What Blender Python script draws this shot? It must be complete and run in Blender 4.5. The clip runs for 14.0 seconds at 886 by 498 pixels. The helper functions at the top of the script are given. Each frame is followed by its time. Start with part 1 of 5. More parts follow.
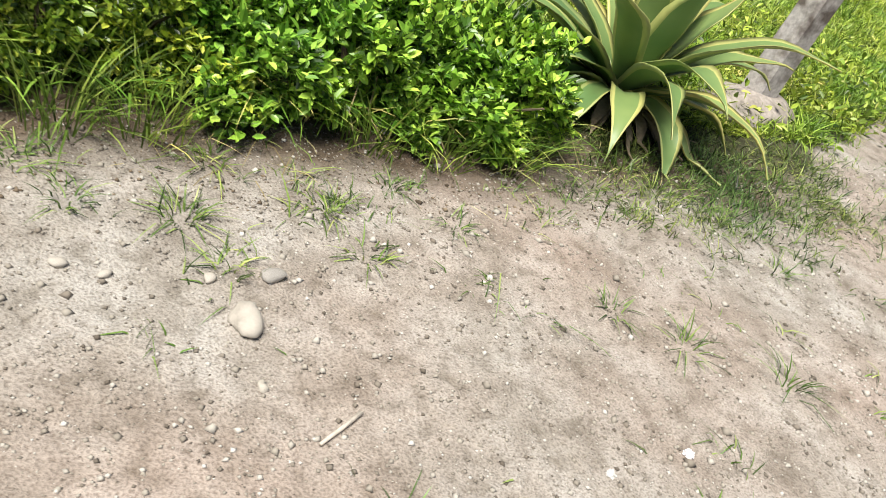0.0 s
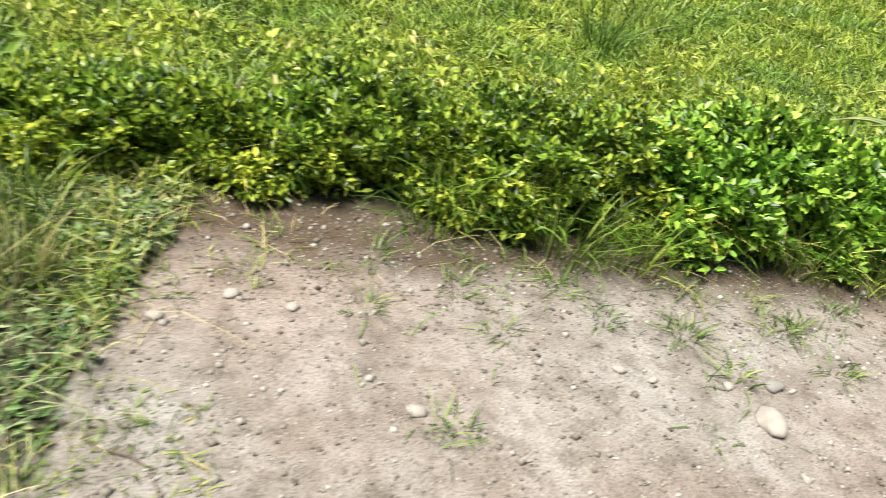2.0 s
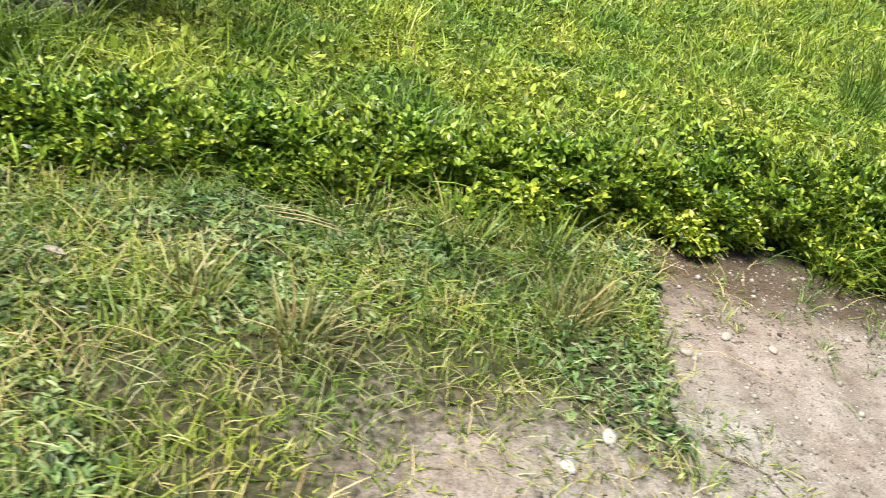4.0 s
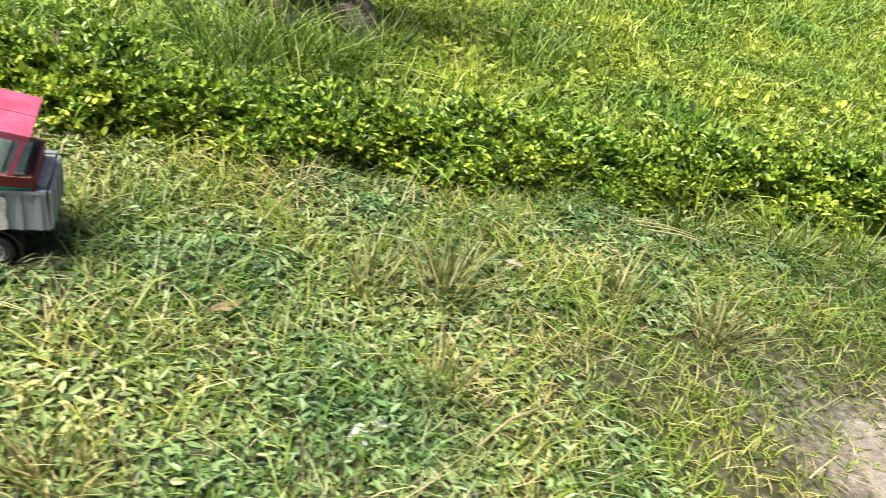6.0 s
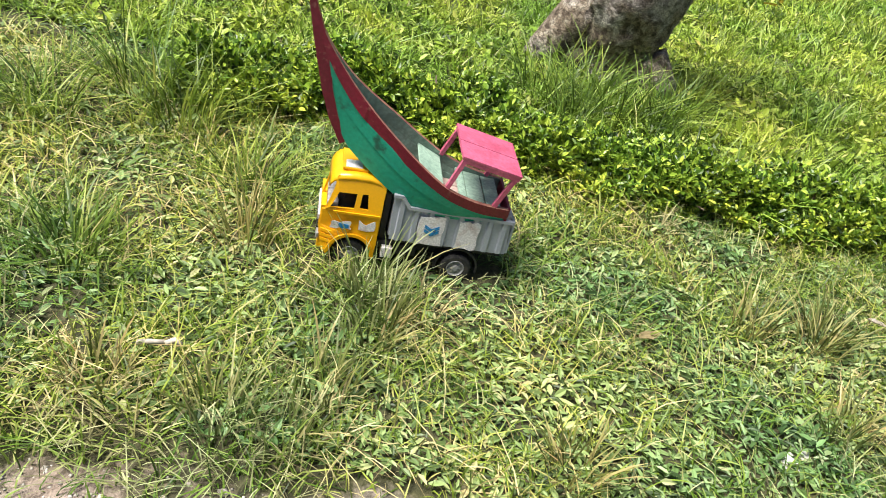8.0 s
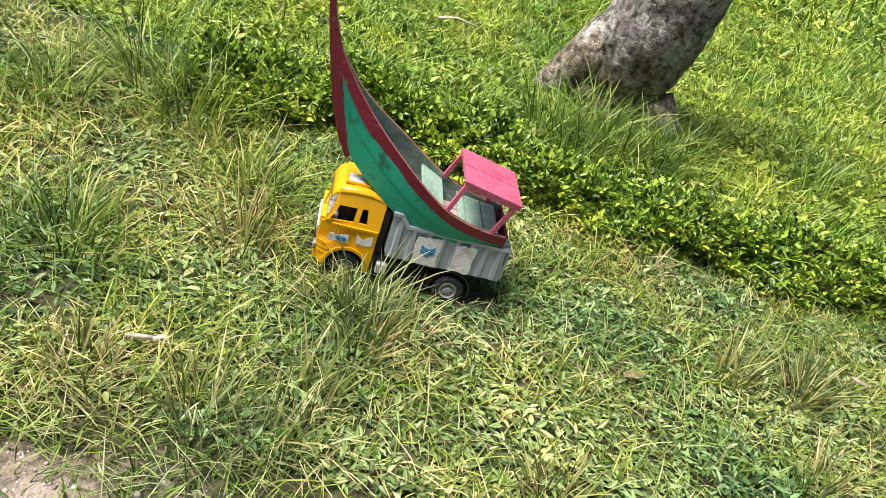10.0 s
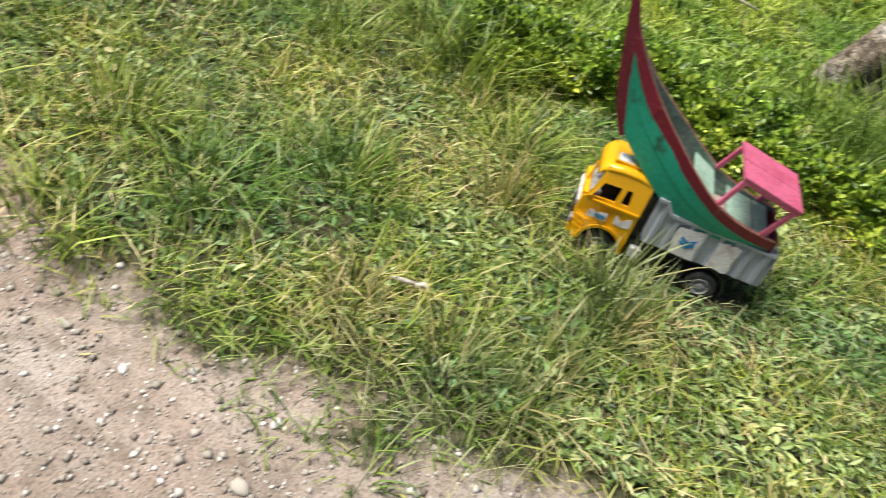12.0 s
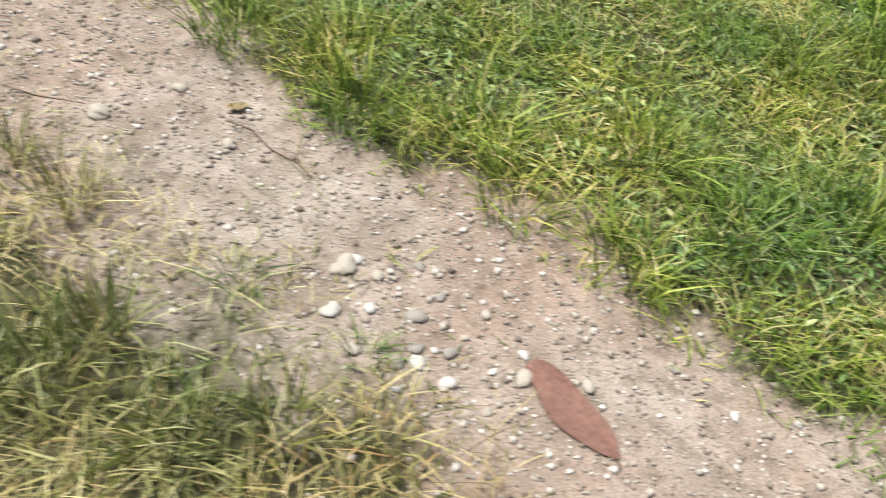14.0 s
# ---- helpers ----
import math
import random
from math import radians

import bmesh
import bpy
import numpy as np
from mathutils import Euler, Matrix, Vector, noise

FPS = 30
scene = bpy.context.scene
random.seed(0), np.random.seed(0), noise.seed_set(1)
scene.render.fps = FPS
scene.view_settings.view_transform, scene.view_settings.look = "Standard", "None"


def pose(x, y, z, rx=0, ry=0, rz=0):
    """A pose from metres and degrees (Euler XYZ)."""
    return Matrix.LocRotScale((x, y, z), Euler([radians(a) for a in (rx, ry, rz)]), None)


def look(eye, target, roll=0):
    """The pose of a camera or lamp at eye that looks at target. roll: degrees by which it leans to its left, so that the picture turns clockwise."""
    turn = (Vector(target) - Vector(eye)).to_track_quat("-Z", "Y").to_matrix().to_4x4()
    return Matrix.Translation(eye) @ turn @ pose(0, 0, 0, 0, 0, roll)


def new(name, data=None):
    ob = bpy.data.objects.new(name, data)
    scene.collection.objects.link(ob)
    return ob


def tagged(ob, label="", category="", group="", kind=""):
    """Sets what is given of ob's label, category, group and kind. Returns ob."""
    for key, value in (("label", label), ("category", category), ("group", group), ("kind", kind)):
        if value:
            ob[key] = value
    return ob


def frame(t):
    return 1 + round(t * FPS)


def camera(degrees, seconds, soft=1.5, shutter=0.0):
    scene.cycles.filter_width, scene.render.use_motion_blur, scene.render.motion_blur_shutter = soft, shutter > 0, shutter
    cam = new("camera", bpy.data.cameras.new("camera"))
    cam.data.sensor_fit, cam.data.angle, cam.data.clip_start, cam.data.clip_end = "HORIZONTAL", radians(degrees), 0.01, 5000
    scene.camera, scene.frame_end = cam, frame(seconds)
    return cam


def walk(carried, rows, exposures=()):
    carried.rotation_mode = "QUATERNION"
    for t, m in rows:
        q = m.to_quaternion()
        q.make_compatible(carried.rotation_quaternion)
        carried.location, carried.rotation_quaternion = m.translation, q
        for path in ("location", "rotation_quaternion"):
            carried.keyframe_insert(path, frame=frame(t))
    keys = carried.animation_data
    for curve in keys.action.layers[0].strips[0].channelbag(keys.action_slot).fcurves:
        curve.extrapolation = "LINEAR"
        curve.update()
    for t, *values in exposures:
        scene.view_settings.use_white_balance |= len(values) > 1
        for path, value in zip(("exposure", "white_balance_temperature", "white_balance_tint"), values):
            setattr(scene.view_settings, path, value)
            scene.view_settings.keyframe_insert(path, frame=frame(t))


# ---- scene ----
EXPOSURE = [(0, 0.70), (2, 0.76), (5.5, 0.87), (7.2, 1.02), (7.6, 1.02), (8.1, 0.9), (8.6, 0.86), (11, 0.83), (12.5, 0.54), (13.2, 0.52), (14, 0.62)]
cam = camera(59.3, 14.0, soft=0.8, shutter=0.35)
PATH = [
(0, (-0.843, 0.025, 0.776), (0.165, 1.318, -0.37), 25.5),
    (0.5, (-0.922, -0.002, 0.781), (0.057, 1.346, -0.326), 22.0),
    (1, (-1.031, 0.006, 0.775), (-0.197, 1.464, -0.311), 18.4),
    (1.5, (-1.19, 0.006, 0.777), (-0.55, 1.599, -0.249), 15.5),
    (2, (-1.381, -0.054, 0.787), (-0.898, 1.583, -0.255), 13.7),
    (2.5, (-1.593, -0.14, 0.807), (-1.201, 1.522, -0.235), 13.3),
    (3, (-1.816, -0.162, 0.812), (-1.471, 1.497, -0.25), 14.1),
    (3.2, (-1.913, -0.171, 0.834), (-1.564, 1.49, -0.224), 14.6),
    (5.3, (-2.769, -0.198, 0.896), (-2.451, 1.417, -0.24), 14.1),
    (5.5, (-2.848, -0.231, 0.896), (-2.535, 1.382, -0.245), 13.9),
    (6, (-3.042, -0.292, 0.915), (-2.725, 1.32, -0.226), 14.7),
    (6.5, (-3.225, -0.282, 0.905), (-2.963, 1.341, -0.233), 14.5),
    (7, (-3.381, -0.302, 0.911), (-3.184, 1.332, -0.226), 14.8),
    (7.5, (-3.528, -0.42, 0.914), (-3.42, 1.219, -0.228), 14.2),
    (8, (-3.62, -0.465, 0.909), (-3.574, 1.186, -0.219), 14.9),
    (8.5, (-3.631, -0.472, 0.91), (-3.578, 1.195, -0.194), 16.6),
    (8.7, (-3.625, -0.472, 0.914), (-3.572, 1.2, -0.183), 17.0),
    (10.8, (-3.631, -0.478, 0.913), (-3.594, 1.206, -0.165), 21.6),
    (11, (-3.635, -0.479, 0.905), (-3.613, 1.201, -0.179), 21.7),
    (11.5, (-3.666, -0.477, 0.898), (-3.825, 1.144, -0.263), 21.0),
    (12, (-3.717, -0.495, 0.894), (-4.102, 0.989, -0.391), 19.8),
    (12.5, (-3.79, -0.514, 0.867), (-4.364, 0.824, -0.504), 17.2),
    (13, (-3.926, -0.562, 0.848), (-4.565, 0.707, -0.56), 15.7),
    (13.5, (-4.092, -0.655, 0.884), (-4.737, 0.583, -0.547), 14.7),
    (14, (-4.269, -0.822, 0.932), (-4.971, 0.367, -0.515), 12.1),
]
walk(cam, [(t, look(eye, to, roll)) for t, eye, to, roll in PATH], EXPOSURE)

# ---- light ----
world = bpy.data.worlds.new("sky")
scene.world = world
world.use_nodes = True
wn = world.node_tree.nodes
sky = wn.new("ShaderNodeTexSky")
sky.sky_type, sky.sun_disc = "NISHITA", False
SUN_ELEV, SUN_AZ = radians(67), radians(-108)   # azimuth from +y towards +x
sky.sun_elevation, sky.sun_rotation = SUN_ELEV, SUN_AZ
sky.dust_density = 3.0
wn["Background"].inputs[1].default_value = 0.044
world.node_tree.links.new(sky.outputs[0], wn["Background"].inputs[0])
sun = new("sun", bpy.data.lights.new("sun", "SUN"))
sun.data.energy, sun.data.angle, sun.data.color = 4.35, radians(30), (1.0, 0.96, 0.88)
to_sun = Vector((math.sin(SUN_AZ) * math.cos(SUN_ELEV), math.cos(SUN_AZ) * math.cos(SUN_ELEV), math.sin(SUN_ELEV)))
sun.matrix_world = look(to_sun * 20, (0, 0, 0))

rng = np.random.default_rng(7)


# ---- materials ----
def nodes_of(name):
    m = bpy.data.materials.new(name)
    m.use_nodes = True
    t = m.node_tree
    return m, t, t.nodes["Principled BSDF"]


def add_noise(t, scale, detail=4.0, coord="Object"):
    c = t.nodes.new("ShaderNodeTexCoord")
    n = t.nodes.new("ShaderNodeTexNoise")
    n.inputs["Scale"].default_value, n.inputs["Detail"].default_value = scale, detail
    t.links.new(c.outputs[coord], n.inputs["Vector"])
    return n


def ramp(t, source, stops):
    r = t.nodes.new("ShaderNodeValToRGB")
    e = r.color_ramp.elements
    while len(e) < len(stops):
        e.new(0.5)
    for el, (p, c) in zip(e, stops):
        el.position, el.color = p, (*c, 1)
    t.links.new(source, r.inputs[0])
    return r


def mix(t, fac, a, b, mode="MIX"):
    n = t.nodes.new("ShaderNodeMix")
    n.data_type, n.blend_type = "RGBA", mode
    for sock, val in ((n.inputs[0], fac), (n.inputs[6], a), (n.inputs[7], b)):
        if isinstance(val, (int, float)):
            sock.default_value = val
        elif isinstance(val, tuple):
            sock.default_value = (*val, 1)
        else:
            t.links.new(val, sock)
    return n.outputs[2]


def bump(t, p, height, strength=0.3, dist=0.002):
    b = t.nodes.new("ShaderNodeBump")
    b.inputs["Strength"].default_value, b.inputs["Distance"].default_value = strength, dist
    t.links.new(height, b.inputs["Height"])
    t.links.new(b.outputs[0], p.inputs["Normal"])


def worn(name, base, other, rough=0.5, big=14.0, fine=160.0, metal=0.0, amount=(0.45, 0.75), bumpy=0.2, grain=(0.72, 1.12)):
    """A surface of one colour with patches of another and a fine grain."""
    m, t, p = nodes_of(name)
    n1, n2 = add_noise(t, big), add_noise(t, fine)
    r = ramp(t, n1.outputs[0], [(amount[0], base), (amount[1], other)])
    g = ramp(t, n2.outputs[0], [(0.3, (grain[0],) * 3), (0.7, (grain[1],) * 3)])
    t.links.new(mix(t, 1.0, r.outputs[0], g.outputs[0], "MULTIPLY"), p.inputs["Base Color"])
    p.inputs["Roughness"].default_value, p.inputs["Metallic"].default_value = rough, metal
    bump(t, p, n2.outputs[0], bumpy)
    return m


def leafy(name, stops, through_light=0.4, rough=0.45, patch=None):
    """Leaves and blades: each one its own colour, light shining through."""
    m, t, p = nodes_of(name)
    geo = t.nodes.new("ShaderNodeNewGeometry")
    r = ramp(t, geo.outputs["Random Per Island"], [(q, tuple(v * (0.26 + 1.05 * q) * k for v, k in zip(c, (0.96, 1.0, 0.90)))) for q, c in stops])
    n = add_noise(t, 3.1, 5.0)
    g = ramp(t, n.outputs[0], [(0.36, (0.62, 0.78, 0.64)), (0.64, (1.28, 1.14, 0.96))])
    col = mix(t, 1.0, r.outputs[0], g.outputs[0], "MULTIPLY")
    t.links.new(col, p.inputs["Base Color"])
    p.inputs["Roughness"].default_value = rough
    tr = t.nodes.new("ShaderNodeBsdfTranslucent")
    t.links.new(col, tr.inputs[0])
    ms = t.nodes.new("ShaderNodeMixShader")
    ms.inputs[0].default_value = through_light * 0.7
    t.links.new(p.outputs[0], ms.inputs[1])
    t.links.new(tr.outputs[0], ms.inputs[2])
    t.links.new(ms.outputs[0], t.nodes["Material Output"].inputs[0])
    return m


M_YELLOW = worn("yellow_plastic", (0.86, 0.43, 0.006), (0.76, 0.34, 0.006), 0.28, 9, 240, bumpy=0.02, grain=(0.95, 1.03))
M_GREY = worn("grey_plastic", (0.37, 0.40, 0.45), (0.29, 0.31, 0.35), 0.42, 12, 200, bumpy=0.03, grain=(0.92, 1.04))
M_BLACK = worn("black_plastic", (0.018, 0.018, 0.02), (0.05, 0.045, 0.04), 0.55, 30, 200, bumpy=0.1)
M_TYRE = worn("tyre_rubber", (0.02, 0.02, 0.02), (0.075, 0.065, 0.055), 0.8, 40, 220)
M_RIM = worn("rim_plastic", (0.36, 0.36, 0.36), (0.2, 0.19, 0.18), 0.45, 60, 220)
M_STICKER = worn("sticker_paper", (0.84, 0.81, 0.81), (0.60, 0.49, 0.47), 0.5, 45, 300, amount=(0.5, 0.72))
M_BLUE = worn("sticker_blue", (0.02, 0.24, 0.55), (0.05, 0.3, 0.6), 0.45, 60, 300)
M_MAROON = worn("maroon_paint", (0.185, 0.007, 0.030), (0.30, 0.11, 0.10), 0.42, 45, 170, amount=(0.64, 0.74))
M_RAIL_TOP = worn("worn_rail_top", (0.30, 0.14, 0.10), (0.17, 0.02, 0.03), 0.6, 60, 170)
M_PINK = worn("pink_paint", (0.55, 0.115, 0.21), (0.43, 0.065, 0.13), 0.5, 22, 170)
M_TEAL = worn("teal_paint", (0.012, 0.33, 0.225), (0.02, 0.11, 0.08), 0.42, 34, 150, amount=(0.60, 0.70), grain=(0.85, 1.08))
M_INSIDE = worn("faded_green_paint", (0.26, 0.37, 0.31), (0.13, 0.21, 0.17), 0.7, 20, 150)
M_MINT = worn("mint_paint", (0.34, 0.50, 0.40), (0.22, 0.35, 0.28), 0.65, 24, 160)
M_BARE = worn("pinkish_bare_wood", (0.42, 0.31, 0.28), (0.25, 0.16, 0.13), 0.75, 24, 150)
M_WOOD = worn("grey_weathered_wood", (0.48, 0.45, 0.43), (0.14, 0.115, 0.10), 0.85, 16, 90, amount=(0.45, 0.66), bumpy=0.6)
M_CONCRETE = worn("old_concrete", (0.36, 0.32, 0.28), (0.2, 0.17, 0.14), 0.9, 12, 80, bumpy=0.5)
M_STONE = worn("river_stone", (0.50, 0.46, 0.40), (0.33, 0.29, 0.24), 0.75, 25, 140)
M_STONE_GREY = worn("grey_stone", (0.36, 0.34, 0.31), (0.25, 0.22, 0.19), 0.75, 25, 140)
M_STONE_WHITE = worn("white_stone", (0.66, 0.65, 0.62), (0.48, 0.46, 0.42), 0.6, 25, 140)
M_DEADLEAF = worn("dead_leaf", (0.44, 0.25, 0.20), (0.33, 0.175, 0.14), 0.6, 16, 120, bumpy=0.4)
M_STRAW = worn("straw", (0.50, 0.41, 0.22), (0.36, 0.27, 0.13), 0.7, 30, 120)
M_TWIG = worn("twig_bark", (0.19, 0.14, 0.10), (0.10, 0.075, 0.055), 0.85, 30, 120)
M_PALE = worn("pale_wood_chip", (0.60, 0.54, 0.46), (0.44, 0.38, 0.30), 0.7, 30, 120)
M_PLASTIC = worn("clear_grey_film", (0.5, 0.5, 0.52), (0.3, 0.3, 0.3), 0.25, 30, 120)
M_LEAF_YELLOW = leafy("yellow_leaf", [(0.0, (0.7, 0.5, 0.04)), (1.0, (0.6, 0.45, 0.05))])
M_AGAVE = leafy("agave_green", [(0.0, (0.30, 0.42, 0.19)), (0.6, (0.27, 0.38, 0.17)), (1.0, (0.27, 0.36, 0.17))], 0.25, 0.4)
M_AGAVE_EDGE = leafy("agave_margin", [(0.0, (0.55, 0.54, 0.20)), (1.0, (0.62, 0.60, 0.28))], 0.15, 0.4)
M_AGAVE_DRY = worn("agave_dry", (0.30, 0.24, 0.16), (0.16, 0.12, 0.08), 0.8, 20, 120)
M_GRASS = leafy("grass_blades", [(0.0, (0.13, 0.26, 0.03)), (0.35, (0.25, 0.40, 0.05)), (0.60, (0.40, 0.49, 0.09)),
                                 (0.80, (0.41, 0.44, 0.14)), (1.0, (0.47, 0.39, 0.22))], 0.33)
M_LUSH = leafy("lush_grass", [(0.0, (0.13, 0.25, 0.025)), (0.4, (0.31, 0.46, 0.05)), (0.78, (0.42, 0.55, 0.09)), (1.0, (0.48, 0.50, 0.19))], 0.33)
M_SHORT = leafy("short_dark_grass", [(0.0, (0.05, 0.09, 0.02)), (0.5, (0.11, 0.18, 0.04)), (1.0, (0.22, 0.27, 0.09))], 0.2)
M_DRYTUFT = leafy("dry_tuft", [(0.0, (0.18, 0.26, 0.06)), (0.35, (0.36, 0.39, 0.13)), (0.75, (0.52, 0.47, 0.26)), (1.0, (0.42, 0.28, 0.17))], 0.35)
M_SPROUT = leafy("earth_sprouts", [(0.0, (0.10, 0.19, 0.04)), (0.6, (0.20, 0.33, 0.07)), (1.0, (0.34, 0.37, 0.16))], 0.25)
M_HAY = leafy("lying_straw", [(0.0, (0.30, 0.22, 0.10)), (0.5, (0.48, 0.39, 0.22)), (1.0, (0.62, 0.54, 0.37))], 0.15, 0.7)
M_WEED = leafy("weed_leaves", [(0.0, (0.15, 0.26, 0.10)), (0.5, (0.28, 0.41, 0.17)), (0.85, (0.37, 0.48, 0.25)), (1.0, (0.42, 0.38, 0.25))], 0.3)
M_LAWN_WEED = leafy("lawn_weed_leaves", [(0.0, (0.15, 0.27, 0.035)), (0.4, (0.30, 0.44, 0.055)), (0.85, (0.44, 0.54, 0.10)), (1.0, (0.50, 0.46, 0.22))], 0.3)
M_HEDGE = leafy("hedge_leaves", [(0.0, (0.06, 0.14, 0.02)), (0.35, (0.18, 0.32, 0.035)), (0.7, (0.35, 0.47, 0.06)), (1.0, (0.50, 0.55, 0.10))], 0.25, 0.35)
M_TALL = leafy("tall_grass", [(0.0, (0.10, 0.20, 0.03)), (0.5, (0.23, 0.35, 0.06)), (0.9, (0.38, 0.45, 0.12)), (1.0, (0.50, 0.42, 0.20))], 0.3)
M_FRINGE = leafy("fringe_grass", [(0.0, (0.08, 0.20, 0.03)), (0.5, (0.18, 0.36, 0.05)), (0.88, (0.34, 0.48, 0.10)), (1.0, (0.55, 0.46, 0.22))], 0.3)
M_HEDGE_GREEN = leafy("green_hedge_leaves", [(0.0, (0.06, 0.15, 0.02)), (0.35, (0.19, 0.40, 0.05)), (0.75, (0.37, 0.60, 0.09)), (1.0, (0.52, 0.66, 0.15))], 0.25, 0.35)


def ground_material():
    m, t, p = nodes_of("earth")
    at = t.nodes.new("ShaderNodeAttribute")
    at.attribute_name = "dirt"
    big, mid, fine, grit = add_noise(t, 1.6, 5), add_noise(t, 9, 6), add_noise(t, 60, 6), add_noise(t, 260, 4)
    dirt0 = ramp(t, mid.outputs[0], [(0.30, (0.240, 0.212, 0.178)), (0.47, (0.315, 0.287, 0.250)), (0.66, (0.392, 0.368, 0.334))])
    blotch = add_noise(t, 28, 5)
    bl = ramp(t, blotch.outputs[0], [(0.32, (0.66, 0.64, 0.60)), (0.47, (1.0, 1.0, 1.0)), (0.68, (1.14, 1.14, 1.14))])
    class_mix = mix(t, 0.85, dirt0.outputs[0], mix(t, 1.0, dirt0.outputs[0], bl.outputs[0], "MULTIPLY"))
    # dark brown soil at the hedge foot; part of it is hedge shade, painted in
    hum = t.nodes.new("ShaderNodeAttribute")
    hum.attribute_name = "humus_shade"
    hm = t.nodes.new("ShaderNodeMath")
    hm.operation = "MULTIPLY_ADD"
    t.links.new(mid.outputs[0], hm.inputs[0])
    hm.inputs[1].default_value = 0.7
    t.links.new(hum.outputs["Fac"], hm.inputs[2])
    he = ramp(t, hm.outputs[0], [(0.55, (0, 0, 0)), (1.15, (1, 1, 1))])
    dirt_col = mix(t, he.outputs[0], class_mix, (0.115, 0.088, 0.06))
    pinkish = ramp(t, big.outputs[0], [(0.4, (1.0, 1.0, 1.0)), (0.62, (0.98, 0.88, 0.84))])
    xyz, tco = t.nodes.new("ShaderNodeSeparateXYZ"), t.nodes.new("ShaderNodeTexCoord")
    t.links.new(tco.outputs["Object"], xyz.inputs[0])
    mr = t.nodes.new("ShaderNodeMapRange")
    mr.inputs["From Min"].default_value, mr.inputs["From Max"].default_value = -2.6, -4.0
    t.links.new(xyz.outputs[0], mr.inputs["Value"])
    clay = mix(t, mr.outputs[0], (1.0, 1.0, 1.0), (1.03, 0.955, 0.93))
    d1 = mix(t, 1.0, mix(t, 1.0, dirt_col, pinkish.outputs[0], "MULTIPLY"), clay, "MULTIPLY")
    gr = ramp(t, grit.outputs[0], [(0.33, (0.66, 0.63, 0.60)), (0.5, (1.0, 1.0, 1.0)), (0.68, (1.22, 1.22, 1.22))])
    d2 = mix(t, 1.0, d1, gr.outputs[0], "MULTIPLY")
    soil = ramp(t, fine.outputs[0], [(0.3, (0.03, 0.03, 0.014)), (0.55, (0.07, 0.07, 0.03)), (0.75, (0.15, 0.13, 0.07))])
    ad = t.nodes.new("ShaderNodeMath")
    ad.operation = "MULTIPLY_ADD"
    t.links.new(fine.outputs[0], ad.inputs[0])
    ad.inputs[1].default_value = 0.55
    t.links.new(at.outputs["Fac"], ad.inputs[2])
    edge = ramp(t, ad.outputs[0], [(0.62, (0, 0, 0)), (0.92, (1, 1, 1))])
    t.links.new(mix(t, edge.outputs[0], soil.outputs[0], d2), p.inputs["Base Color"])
    p.inputs["Roughness"].default_value = 0.95
    hs = t.nodes.new("ShaderNodeMath")
    hs.operation = "ADD"
    t.links.new(fine.outputs[0], hs.inputs[0])
    t.links.new(grit.outputs[0], hs.inputs[1])
    h2 = t.nodes.new("ShaderNodeMath")
    h2.operation = "MULTIPLY_ADD"
    t.links.new(blotch.outputs[0], h2.inputs[0])
    h2.inputs[1].default_value = 1.5
    t.links.new(hs.outputs[0], h2.inputs[2])
    bump(t, p, h2.outputs[0], 0.75, 0.006)
    return m


M_EARTH = ground_material()


